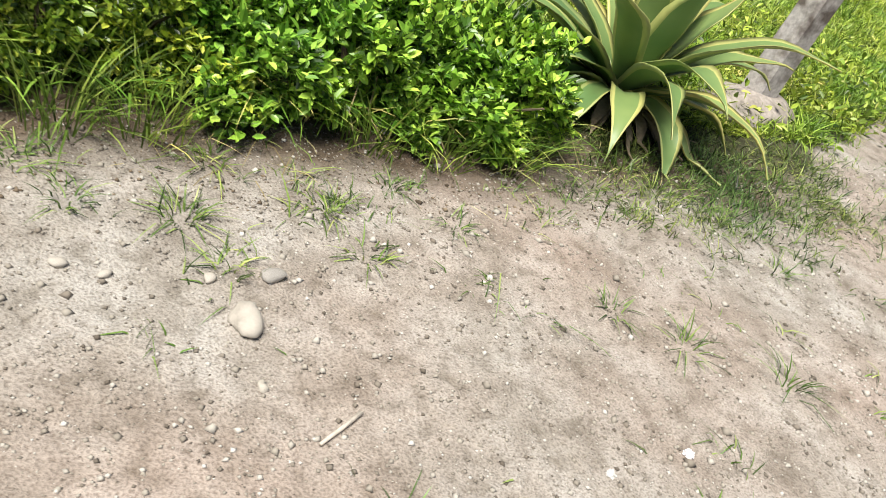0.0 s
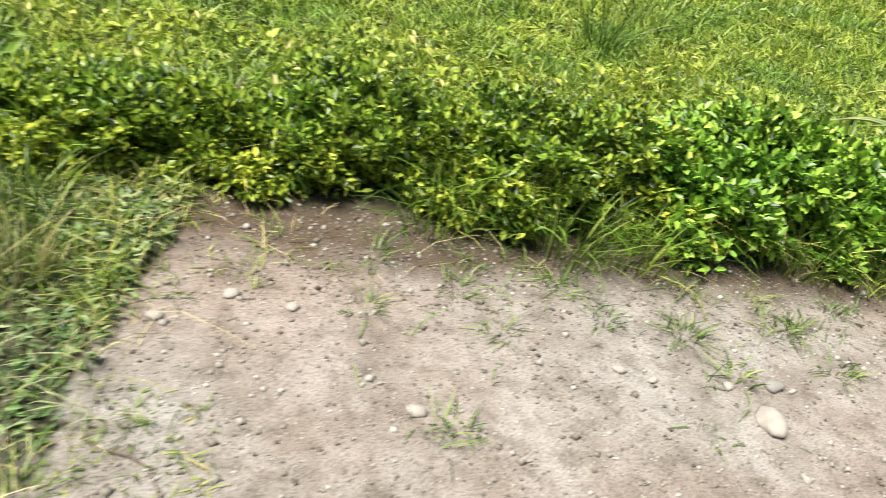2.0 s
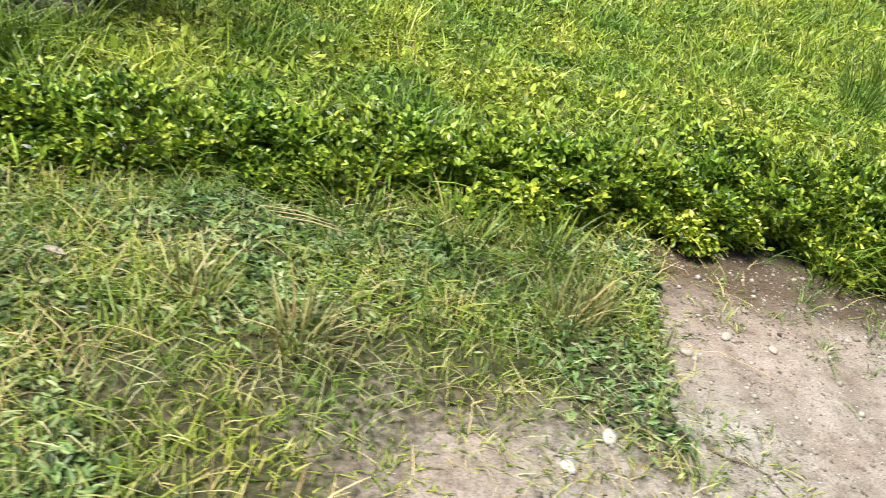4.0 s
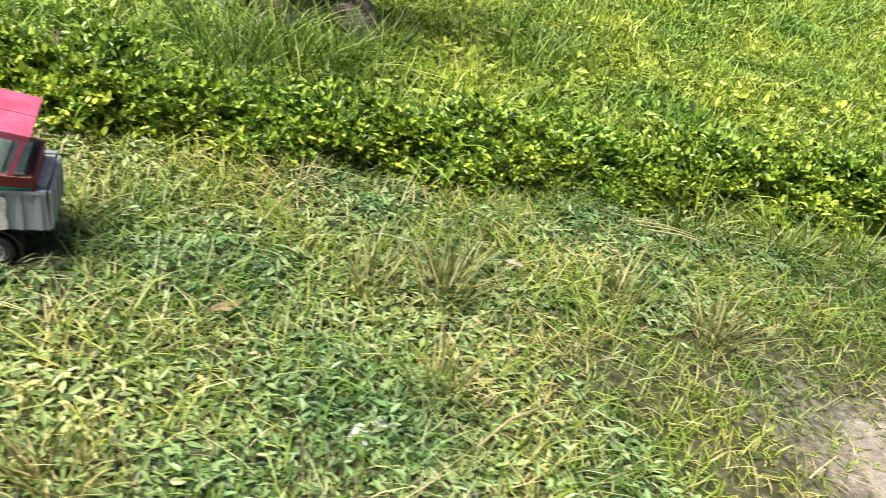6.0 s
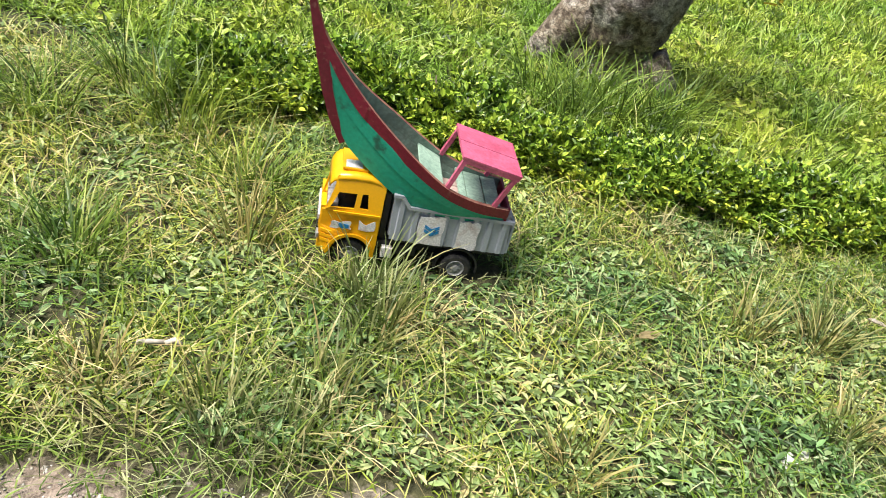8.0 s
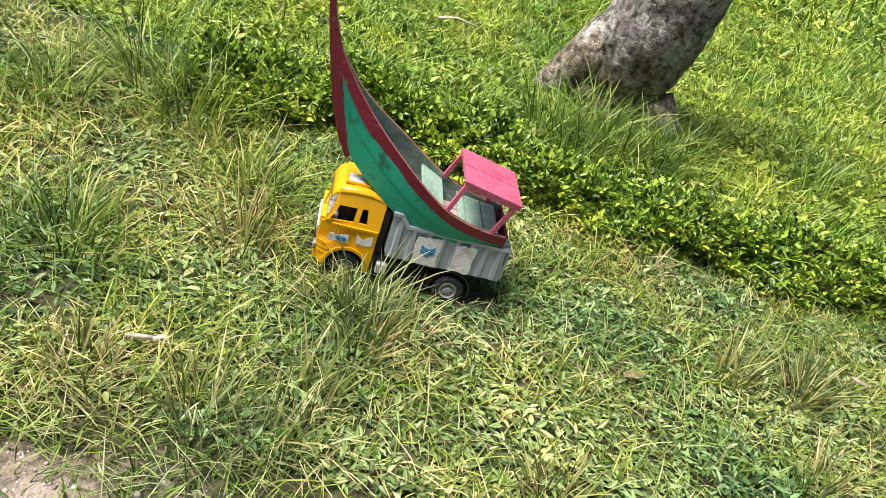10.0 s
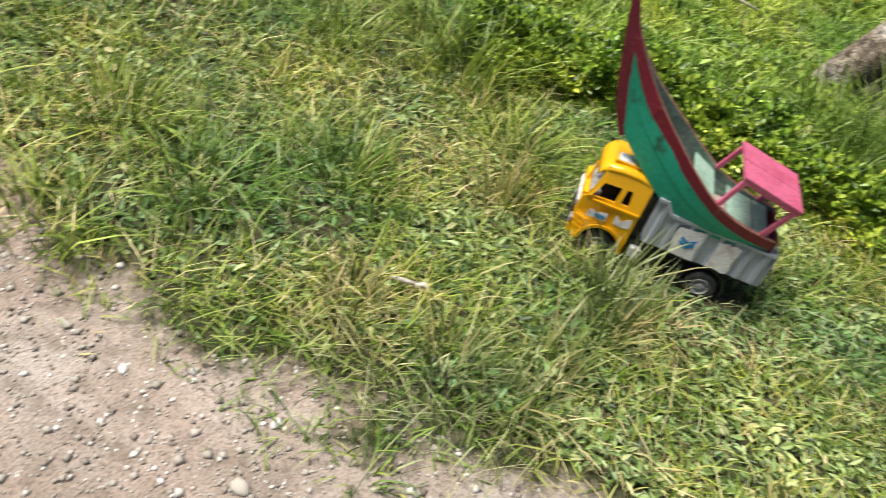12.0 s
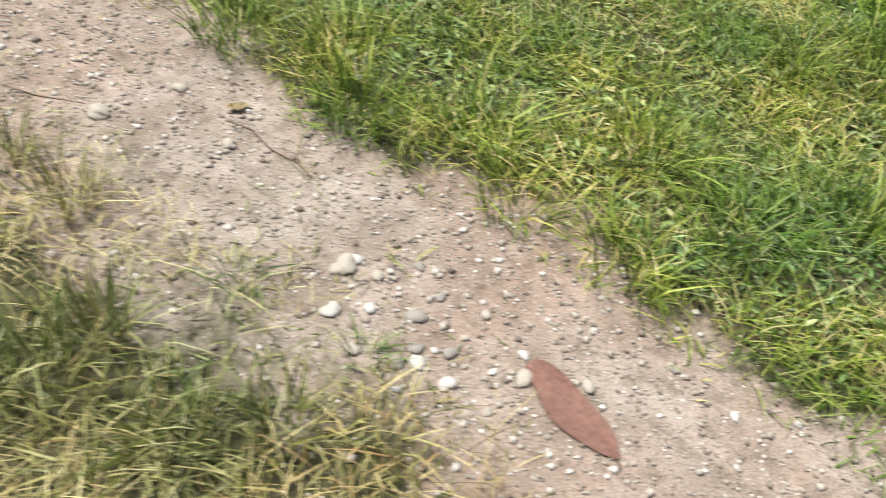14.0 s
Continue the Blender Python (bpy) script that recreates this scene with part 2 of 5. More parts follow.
def bark_material():
    """Grey flaking bark: plates parted by dark cracks, pale lichen, and an ochre band low down where it has peeled."""
    m, t, p = nodes_of("mottled_bark")
    n1, n2, n3 = add_noise(t, 9, 7), add_noise(t, 38, 8), add_noise(t, 130, 4)
    a = ramp(t, n1.outputs[0], [(0.36, (0.27, 0.23, 0.22)), (0.47, (0.46, 0.42, 0.40)), (0.60, (0.68, 0.64, 0.60))])
    b = ramp(t, n2.outputs[0], [(0.38, (0.35, 0.33, 0.32)), (0.48, (1.0, 1.0, 1.0)), (0.62, (1.5, 1.5, 1.5))])
    col = mix(t, 1.0, a.outputs[0], b.outputs[0], "MULTIPLY")
    tc = t.nodes.new("ShaderNodeTexCoord")
    xyz = t.nodes.new("ShaderNodeSeparateXYZ")
    t.links.new(tc.outputs["Object"], xyz.inputs[0])
    low = t.nodes.new("ShaderNodeMath")
    low.operation = "MULTIPLY_ADD"
    t.links.new(n1.outputs[0], low.inputs[0])
    low.inputs[1].default_value = 0.35
    t.links.new(xyz.outputs[2], low.inputs[2])
    peel = ramp(t, low.outputs[0], [(0.22, (0, 0, 0)), (0.29, (1, 1, 1)), (0.40, (1, 1, 1)), (0.45, (0, 0, 0))])
    ochre = ramp(t, n2.outputs[0], [(0.36, (0.13, 0.085, 0.05)), (0.5, (0.40, 0.30, 0.19)), (0.65, (0.58, 0.50, 0.36))])
    pf = t.nodes.new("ShaderNodeMath")
    pf.operation = "MULTIPLY"
    t.links.new(peel.outputs[0], pf.inputs[0])
    pf.inputs[1].default_value = 0.75
    col = mix(t, pf.outputs[0], col, ochre.outputs[0])
    cracks = []
    for scale, width, dark in (((11, 11, 17), 0.16, 0.10), ((31, 31, 44), 0.10, 0.5)):
        mp = t.nodes.new("ShaderNodeMapping")
        mp.inputs["Scale"].default_value = scale
        t.links.new(mix(t, 0.10, tc.outputs["Object"], n2.outputs["Color"]), mp.inputs[0])
        vo = t.nodes.new("ShaderNodeTexVoronoi")
        vo.feature = "DISTANCE_TO_EDGE"
        t.links.new(mp.outputs[0], vo.inputs["Vector"])
        cr = ramp(t, vo.outputs[0], [(0.0, (dark, dark * 0.85, dark * 0.8)), (width, (1.0, 1.0, 1.0))])
        col = mix(t, 0.85, col, cr.outputs[0], "MULTIPLY")
        cracks.append(cr)
    t.links.new(col, p.inputs["Base Color"])
    p.inputs["Roughness"].default_value = 0.9
    hs = t.nodes.new("ShaderNodeMath")
    hs.operation = "ADD"
    t.links.new(n2.outputs[0], hs.inputs[0])
    t.links.new(cracks[0].outputs[0], hs.inputs[1])
    h2 = t.nodes.new("ShaderNodeMath")
    h2.operation = "ADD"
    t.links.new(hs.outputs[0], h2.inputs[0])
    t.links.new(n3.outputs[0], h2.inputs[1])
    bump(t, p, h2.outputs[0], 0.7, 0.014)
    return m


M_BARK = bark_material()


# ---- mesh helpers ----
def part(name, bm, material, parent=None, label="", smooth=False):
    me = bpy.data.meshes.new(name)
    bmesh.ops.recalc_face_normals(bm, faces=bm.faces)
    bm.to_mesh(me)
    bm.free()
    for mm in (material if isinstance(material, (list, tuple)) else [material]):
        me.materials.append(mm)
    if smooth:
        me.polygons.foreach_set("use_smooth", [True] * len(me.polygons))
    ob = new(name, me)
    ob.parent = parent
    return tagged(ob, label)


def empty(name, m, label, category, group=""):
    ob = new(name)
    ob.matrix_world = m
    return tagged(ob, label, category, group)


def add_box(bm, x0, x1, y0, y1, z0, z1, bev=0.0):
    vs = [bm.verts.new((x, y, z)) for x in (x0, x1) for y in (y0, y1) for z in (z0, z1)]
    fs = [bm.faces.new([vs[i] for i in f]) for f in ((0, 1, 3, 2), (4, 6, 7, 5), (0, 4, 5, 1), (2, 3, 7, 6), (0, 2, 6, 4), (1, 5, 7, 3))]
    if bev:
        bmesh.ops.bevel(bm, geom=list({e for f in fs for e in f.edges}), offset=bev, segments=2, affect="EDGES", profile=0.6)
    return vs


def add_bar(bm, a, b, w, d, up=(0, 0, 1), w2=None, d2=None):
    """A bar of w by d from a to b."""
    a, b = Vector(a), Vector(b)
    ax = (b - a).normalized()
    u = Vector(up).cross(ax)
    u = u.normalized() if u.length > 1e-4 else Vector((1, 0, 0))
    v = ax.cross(u)
    vs = []
    for c, ww, dd in ((a, w, d), (b, w2 or w, d2 or d)):
        vs += [bm.verts.new(c + u * ww / 2 * i + v * dd / 2 * j) for i, j in ((-1, -1), (1, -1), (1, 1), (-1, 1))]
    for f in ((3, 2, 1, 0), (4, 5, 6, 7), (0, 1, 5, 4), (1, 2, 6, 5), (2, 3, 7, 6), (3, 0, 4, 7)):
        bm.faces.new([vs[i] for i in f])


def add_prism(bm, profile, y0, y1, bev=0.0):
    """A side outline (x, z) drawn out from y0 to y1."""
    a = [bm.verts.new((x, y0, z)) for x, z in profile]
    b = [bm.verts.new((x, y1, z)) for x, z in profile]
    fs = [bm.faces.new(a), bm.faces.new(b[::-1])]
    n = len(a)
    for i in range(n):
        fs.append(bm.faces.new((a[i], b[i], b[(i + 1) % n], a[(i + 1) % n])))
    if bev:
        bmesh.ops.bevel(bm, geom=list({e for f in fs[:2] for e in f.edges}), offset=bev, segments=2, affect="EDGES", profile=0.6)


def add_lathe(bm, outline, seg=28):
    """An outline (y, radius) turned round the y axis."""
    rings = [[bm.verts.new((r * math.cos(2 * math.pi * k / seg), y, r * math.sin(2 * math.pi * k / seg))) for k in range(seg)] for y, r in outline]
    for r0, r1 in zip(rings, rings[1:]):
        for k in range(seg):
            bm.faces.new((r0[k], r0[(k + 1) % seg], r1[(k + 1) % seg], r1[k]))
    return rings


def add_tube(bm, pts, radii, seg=8, rough=0.0):
    pts = [Vector(p) for p in pts]
    rings = []
    for i, (p, r) in enumerate(zip(pts, radii)):
        ax = (pts[min(i + 1, len(pts) - 1)] - pts[max(i - 1, 0)]).normalized()
        u = ax.cross(Vector((0.13, 1, 0.07))).normalized()
        v = ax.cross(u)
        ring = []
        for k in range(seg):
            th = 2 * math.pi * k / seg
            d = u * math.cos(th) + v * math.sin(th)
            q = p + d * r
            if rough:
                q += d * r * rough * (noise.noise(q * 9) + 0.6 * noise.noise(q * 23))
            ring.append(bm.verts.new(q))
        rings.append(ring)
    for r0, r1 in zip(rings, rings[1:]):
        for k in range(seg):
            bm.faces.new((r0[k], r0[(k + 1) % seg], r1[(k + 1) % seg], r1[k]))
    bm.faces.new(rings[0][::-1])
    bm.faces.new(rings[-1])


def fill(name, verts, loops, starts, material, smooth=False):
    """A mesh object from arrays: corners, the corners of all faces, and where each face starts."""
    me = bpy.data.meshes.new(name)
    me.vertices.add(len(verts))
    me.vertices.foreach_set("co", np.asarray(verts, dtype=np.float32).ravel())
    me.loops.add(len(loops))
    me.loops.foreach_set("vertex_index", np.asarray(loops, dtype=np.int32).ravel())
    me.polygons.add(len(starts))
    me.polygons.foreach_set("loop_start", np.asarray(starts, dtype=np.int32))
    me.polygons.foreach_set("use_smooth", np.full(len(starts), smooth))
    me.update(calc_edges=True)
    me.materials.append(material)
    return new(name, me)


def blades(name, base, height, width, bend, material, turn=None, droop=1.0):
    """Grass: every blade a curved, tapering strip of five strips' corners, from arrays of one value a blade."""
    n = len(base)
    turn = rng.uniform(0, 2 * np.pi, n) if turn is None else turn
    face = turn + rng.normal(0, 0.7, n)
    d = np.stack([np.cos(turn), np.sin(turn), np.zeros(n)], 1)
    s = np.stack([-np.sin(face), np.cos(face), np.zeros(n)], 1)
    up = np.array([0, 0, 1.0])
    V = np.empty((n, 7, 3))
    for i, (f, wf) in enumerate(((0.0, 0.8), (0.4, 1.0), (0.75, 0.72))):
        c = base + up * (height * (f - droop * 0.35 * (bend * f) ** 2))[:, None] + d * (height * bend * f ** 1.7)[:, None]
        w = (width * wf / 2)[:, None]
        V[:, 2 * i], V[:, 2 * i + 1] = c - s * w, c + s * w
    V[:, 6] = base + up * (height * (1 - droop * 0.35 * bend ** 2))[:, None] + d * (height * bend)[:, None]
    k = np.arange(n)[:, None] * 7
    loops = (k + np.array([0, 1, 3, 2, 2, 3, 5, 4, 4, 5, 6])).ravel()
    starts = (np.arange(n)[:, None] * 11 + np.array([0, 4, 8])).ravel()
    return fill(name, V.reshape(-1, 3), loops, starts, material)


def leaves(name, base, length, width, way, material, fold=0.25):
    """Small pointed leaves, each folded along its middle, from arrays: where, how large, and the way each points."""
    n = len(base)
    way = way / np.linalg.norm(way, axis=1, keepdims=True)
    side = np.cross(way, rng.normal(0, 0.35, (n, 3)) + np.array([0, 0, 1.0]))
    side /= np.linalg.norm(side, axis=1, keepdims=True) + 1e-9
    nor = np.cross(side, way)
    L, W = length[:, None], width[:, None] / 2
    sag = -0.12 * L * nor
    V = np.stack([base, base + way * L * 0.35 + side * W - nor * W * fold * -1, base + way * L * 0.75 + side * W * 0.75 + nor * W * fold + sag * 0.4,
                  base + way * L + sag, base + way * L * 0.75 - side * W * 0.75 + nor * W * fold + sag * 0.4, base + way * L * 0.35 - side * W + nor * W * fold], 1)
    k = np.arange(n)[:, None] * 6
    loops = (k + np.array([0, 1, 2, 3, 0, 3, 4, 5])).ravel()
    starts = (np.arange(n)[:, None] * 8 + np.array([0, 4])).ravel()
    return fill(name, V.reshape(-1, 3), loops, starts, material)


# ---- the ground plan ----
def wob(x, y, f=1.0):
    """Smooth unevenness between about -1 and 1."""
    return (np.sin(2.3 * f * x + 1.1 + 1.7 * np.sin(1.9 * f * y)) + np.sin(3.7 * f * y - 0.6 + 1.3 * np.sin(2.9 * f * x)) + 0.6 * np.sin(7.9 * f * x + 6.1 * f * y)) / 2.6


EDGE_X = [-30.0, -5.6, -5.2, -4.97, -4.8, -4.64, -4.46, -4.3, -4.16, -4.0, -3.75, -3.4, -2.3, -1.9, -1.7, -1.60, -1.55, -1.48, 1.2, 1.6, 2.2, 30.0]
EDGE_Y = [0.12, 0.07, 0.08, 0.03, 0.09, 0.15, 0.12, 0.09, 0.09, 0.105, 0.145, 0.22, 0.33, 0.42, 0.50, 0.66, 0.95, 1.30, 1.27, 1.48, 1.75, 3.0]
BACK_X = [-30.0, -5.4, -5.0, -4.55, -4.2, -3.7, -3.0, 30.0]
BACK_Y = [-0.66, -0.56, -0.43, -0.35, -0.35, -0.7, -1.4, -1.8]


def dirt_at(x, y):
    """1 on bare earth, 0 in the grass, with an uneven edge."""
    w = 0.06 * wob(x, y, 3.0) + 0.045 * wob(x + 3, y - 2, 8.0)
    a = (np.interp(x, EDGE_X, EDGE_Y) - y + w) / 0.16 + 0.5
    a = np.maximum(a, 0.85 - 0.55 * np.hypot((x + 1.9) / 0.5, (y - 0.5) / 0.3) + 2.2 * w)
    b = (y - np.interp(x, BACK_X, BACK_Y) + 2 * w) / 0.42 + 0.6
    return np.clip(np.minimum(a, b), 0, 1)


def trodden(x, y):
    """1 in the middle of the worn, thin patch of grass beside the bare earth, 0 outside it."""
    return np.clip(1.25 - np.hypot((x + 1.9) / 0.62, (y - 0.5) / 0.34), 0, 1)


def ground_z(x, y):
    near = np.clip(1.5 - np.hypot(x + 2, y - 1) / 12, 0, 1)
    return near * (0.006 * wob(x, y, 2.1) + 0.004 * wob(x + 1, y, 6.3)) + 0.012 * (1 - dirt_at(x, y)) * near


def hedge_front(x):
    return np.interp(x, [-4.3, -4.0, -3.4, -2.8, -2.0, -1.3, -0.9, -0.4, 0.1], [1.16, 1.24, 1.2, 1.24, 1.31, 1.34, 1.28, 1.24, 1.22])


def build_ground():
    def axis(a, b, step):
        fine = np.arange(a, b + step / 2, step)
        far = np.array([0.5, 1.5, 4, 10, 25, 60, 150, 400])
        return np.concatenate([a - far[::-1], fine, b + far])
    xs, ys = axis(-7.0, 4.0, 0.04), axis(-1.6, 6.0, 0.04)
    X, Y = np.meshgrid(xs, ys, indexing="ij")
    V = np.stack([X, Y, ground_z(X, Y)], -1).reshape(-1, 3)
    nx, ny = len(xs), len(ys)
    i = (np.arange(nx - 1)[:, None] * ny + np.arange(ny - 1)).ravel()
    loops = np.stack([i, i + ny, i + ny + 1, i + 1], 1).ravel()
    ob = fill("ground", V, loops, np.arange(len(i)) * 4, M_EARTH, True)
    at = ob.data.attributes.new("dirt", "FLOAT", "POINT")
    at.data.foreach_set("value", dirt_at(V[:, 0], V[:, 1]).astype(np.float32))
    # band below the hedge: dark soil, with shade put into its colour
    hu = ob.data.attributes.new("humus_shade", "FLOAT", "POINT")
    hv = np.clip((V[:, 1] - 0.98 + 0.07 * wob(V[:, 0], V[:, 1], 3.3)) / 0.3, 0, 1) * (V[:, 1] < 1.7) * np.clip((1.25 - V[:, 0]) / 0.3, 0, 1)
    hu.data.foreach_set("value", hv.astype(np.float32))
    tagged(ob, "pale dusty bare earth path and grassy soil", "ground", kind="structure")


build_ground()


# ---- toy truck ----
TRUCK = pose(-3.567, 0.817, 0.003, 2.8, -0.2, 191.6) @ Matrix.Diagonal((0.987, 0.987, 0.987, 1))


def sticker(parent, outline, y, name="sticker", mat=M_STICKER, label="torn white paper sticker"):
    """A thin plate (x, z) on the truck's side at y."""
    bm = bmesh.new()
    add_prism(bm, outline, y, y + math.copysign(0.0008, y))
    return part(name, bm, mat, parent, label)


def torn(x0, x1, z0, z1, seed):
    """The ragged outline of a torn paper label."""
    r = random.Random(seed)
    pts = []
    for (ax, az), (bx, bz) in (((x0, z0), (x1, z0)), ((x1, z0), (x1, z1)), ((x1, z1), (x0, z1)), ((x0, z1), (x0, z0))):
        for k in range(5):
            f = k / 5
            pts.append((ax + (bx - ax) * f + r.uniform(-0.0022, 0.0022), az + (bz - az) * f + r.uniform(-0.0026, 0.0026)))
    return pts


def cab_side(s):
    """One upper side of the cab, with its two window openings cut out, s: 1 or -1."""
    bm = bmesh.new()
    pts = dict(A=(0.265, 0.120), a=(0.256, 0.127), b=(0.213, 0.131), b0=(0.213, 0.120), c=(0.211, 0.161), c1=(0.211, 0.192), d=(0.244, 0.160), C=(0.250, 0.192), B=(0.2535, 0.166),
               e=(0.203, 0.133), e0=(0.203, 0.120), f=(0.187, 0.132), f0=(0.187, 0.120), g=(0.191, 0.162), g1=(0.191, 0.192), h=(0.2015, 0.162), h1=(0.2015, 0.192),
               E=(0.161, 0.120), F=(0.161, 0.133), G=(0.1605, 0.162), H=(0.160, 0.186))
    v = {k: bm.verts.new((x, s * (0.062 - 0.008 * (z - 0.12) / 0.072 - 0.45 * max(0, x - 0.248)), z)) for k, (x, z) in pts.items()}
    for f in ("A b0 b a", "A a d B", "B d C", "C d c c1", "b0 e0 e b", "b e h c", "c h h1 c1", "e0 f0 f e", "h g g1 h1", "f0 E F f", "f F G g", "g G H g1"):
        bm.faces.new([v[k] for k in f.split()])
    bmesh.ops.recalc_face_normals(bm, faces=bm.faces)
    bmesh.ops.solidify(bm, geom=bm.faces[:], thickness=0.004 if bm.faces[0].normal.y * s > 0 else -0.004)
    return bm


def build_truck():
    top = empty("toy_truck", TRUCK, "yellow and grey plastic toy dump truck standing in grass", "toy truck")
    # cab: lower shell with wheel arches, pierced sides, roof
    bm = bmesh.new()
    arch = [(0.208 + 0.041 * math.cos(radians(a)), 0.032 + 0.041 * math.sin(radians(a))) for a in range(188, -12, -12)]
    add_prism(bm, [(0.161, 0.121), (0.161, 0.06), (0.1625, 0.026)] + arch + [(0.252, 0.026), (0.262, 0.028), (0.268, 0.045), (0.274, 0.085), (0.272, 0.121)], -0.062, 0.062, 0.003)
    for v in bm.verts:                                        # front corners drawn in
        v.co.y -= math.copysign(0.45 * max(0, v.co.x - 0.248), v.co.y)
    cab = part("cab", bm, M_YELLOW, top, "glossy yellow plastic cab with open windows")
    for s in (-1, 1):
        part("cab_side", cab_side(s), M_YELLOW, cab)
        bm = bmesh.new()
        prof = [(0.208 + r * math.cos(radians(a)), 0.032 + r * math.sin(radians(a))) for r, seq in ((0.046, range(-4, 186, 12)), (0.0405, range(184, -6, -12))) for a in seq]
        add_prism(bm, prof, 0.061 * s, 0.065 * s)
        part("wheel_arch_lip", bm, M_YELLOW, cab)
        for z in (0.052, 0.062, 0.072):
            bm = bmesh.new()
            vs = add_box(bm, 0.246, 0.268, min(0.0612 * s, 0.0638 * s), max(0.0612 * s, 0.0638 * s), z, z + 0.006)
            for v in vs:
                v.co.y -= s * 0.45 * max(0, v.co.x - 0.248)
            part("cab_groove_rib", bm, M_YELLOW, cab)
        bm = bmesh.new()
        add_bar(bm, (0.250, 0.0628 * s, 0.1215), (0.164, 0.0628 * s, 0.1215), 0.003, 0.004)
        part("window_sill", bm, M_YELLOW, cab)
    bm = bmesh.new()
    add_bar(bm, (0.163, -0.055, 0.152), (0.163, 0.055, 0.152), 0.005, 0.066)
    part("rear_wall", bm, M_YELLOW, cab)
    bm = bmesh.new()
    add_bar(bm, (0.268, -0.051, 0.121), (0.268, 0.051, 0.121), 0.009, 0.008)
    part("windscreen_sill", bm, M_YELLOW, cab)
    bm = bmesh.new()
    add_bar(bm, (0.271, 0.0, 0.122), (0.262, 0.0, 0.167), 0.004, 0.004, (0, 1, 0))
    part("windscreen_bar", bm, M_YELLOW, cab)
    bm = bmesh.new()
    rows = []
    for x, z in ((0.264, 0.165), (0.261, 0.180), (0.256, 0.189), (0.246, 0.1955), (0.222, 0.1985), (0.19, 0.1985), (0.172, 0.195), (0.161, 0.186), (0.1595, 0.178)):
        e = min(1.0, max(0.0, (z - 0.165) / 0.02))
        k = 1 - 8 * max(0, x - 0.248)
        rows.append([bm.verts.new((x, y * k, z + dz * e)) for y, dz in ((-0.0555, -0.012), (-0.0545, -0.006), (-0.049, -0.001), (-0.03, 0.0), (0, 0.001), (0.03, 0.0), (0.049, -0.001), (0.0545, -0.006), (0.0555, -0.012))])
    for r0, r1 in zip(rows, rows[1:]):
        for a in range(8):
            bm.faces.new((r0[a], r0[a + 1], r1[a + 1], r1[a]))
    bmesh.ops.recalc_face_normals(bm, faces=bm.faces)
    bmesh.ops.solidify(bm, geom=bm.faces[:], thickness=0.003)
    part("roof", bm, M_YELLOW, cab, "", True)
    bm = bmesh.new()
    add_box(bm, 0.196, 0.244, -0.040, 0.040, 0.1985, 0.2035, 0.0015)
    part("roof_panel", bm, M_YELLOW, cab)
    bm = bmesh.new()
    add_box(bm, 0.2725, 0.2760, -0.050, 0.0505, 0.093, 0.104, 0.0008)
    part("front_strip", bm, M_STICKER, cab, "white strip under the windscreen")
    bm = bmesh.new()
    add_box(bm, 0.262, 0.272, -0.052, 0.052, 0.031, 0.047, 0.003)
    part("bumper", bm, M_YELLOW, cab)
    for y in (-0.045, 0.045):
        bm = bmesh.new()
        add_box(bm, 0.270, 0.2755, y - 0.010, y + 0.010, 0.054, 0.066, 0.0018)
        part("headlight", bm, M_RIM, cab, "grey plastic headlight")
    for k in range(4):
        bm = bmesh.new()
        add_box(bm, 0.270, 0.2755, -0.03, 0.03, 0.054 + k * 0.008, 0.058 + k * 0.008)
        part("grille_bar", bm, M_BLACK, cab)
    bm = bmesh.new()
    add_box(bm, 0.172, 0.200, -0.045, 0.045, 0.112, 0.124, 0.003)
    add_box(bm, 0.169, 0.176, -0.045, 0.045, 0.12, 0.155, 0.003)
    add_box(bm, 0.166, 0.169, -0.05, 0.05, 0.122, 0.186)
    add_box(bm, 0.169, 0.262, -0.0525, 0.0525, 0.1215, 0.1235)
    # black sheet behind the far windows, added so the cab looks dark inside
    add_box(bm, 0.176, 0.226, -0.0535, -0.0505, 0.122, 0.17)
    part("seat", bm, M_BLACK, cab, "dark plastic seat bench, cab lining and an added panel darkening the far windows")
    bm = bmesh.new()
    add_box(bm, 0.242, 0.263, -0.05, 0.05, 0.1235, 0.134, 0.003)
    part("dashboard", bm, M_RIM, cab, "grey plastic dashboard")
    bm = bmesh.new()
    add_lathe(bm, [(-0.0015, 0.0125), (-0.0015, 0.0155), (0.0015, 0.0155), (0.0015, 0.0125), (-0.0015, 0.0125)], 20)
    sw = part("steering_wheel", bm, M_BLACK, cab)
    sw.matrix_basis = pose(0.236, 0.025, 0.143, 0, 0, 60)
    sticker(cab, torn(0.214, 0.250, 0.087, 0.102, 3), 0.0622)
    sticker(cab, [(0.217, 0.090), (0.232, 0.0885), (0.238, 0.094), (0.236, 0.0985), (0.218, 0.0975)], 0.0632, "sticker_print", M_BLUE, "blue printed patch")
    sticker(cab, [(0.169, 0.090), (0.185, 0.087), (0.199, 0.089), (0.200, 0.110), (0.192, 0.103), (0.186, 0.100), (0.178, 0.107), (0.170, 0.111), (0.168, 0.1)], 0.0622)
    bm = bmesh.new()
    add_prism(bm, [(0.208, 0.2037), (0.238, 0.2037), (0.238, 0.2043), (0.208, 0.2043)], 0.008, 0.038)
    part("sticker", bm, M_STICKER, cab, "torn white paper sticker")
    # chassis
    bm = bmesh.new()
    for y in (-0.024, 0.024):
        add_bar(bm, (-0.09, y, 0.062), (0.255, y, 0.062), 0.010, 0.022)
    add_box(bm, 0.02, 0.13, -0.03, 0.03, 0.04, 0.064, 0.003)
    add_box(bm, 0.12, 0.255, -0.05, 0.05, 0.05, 0.066)
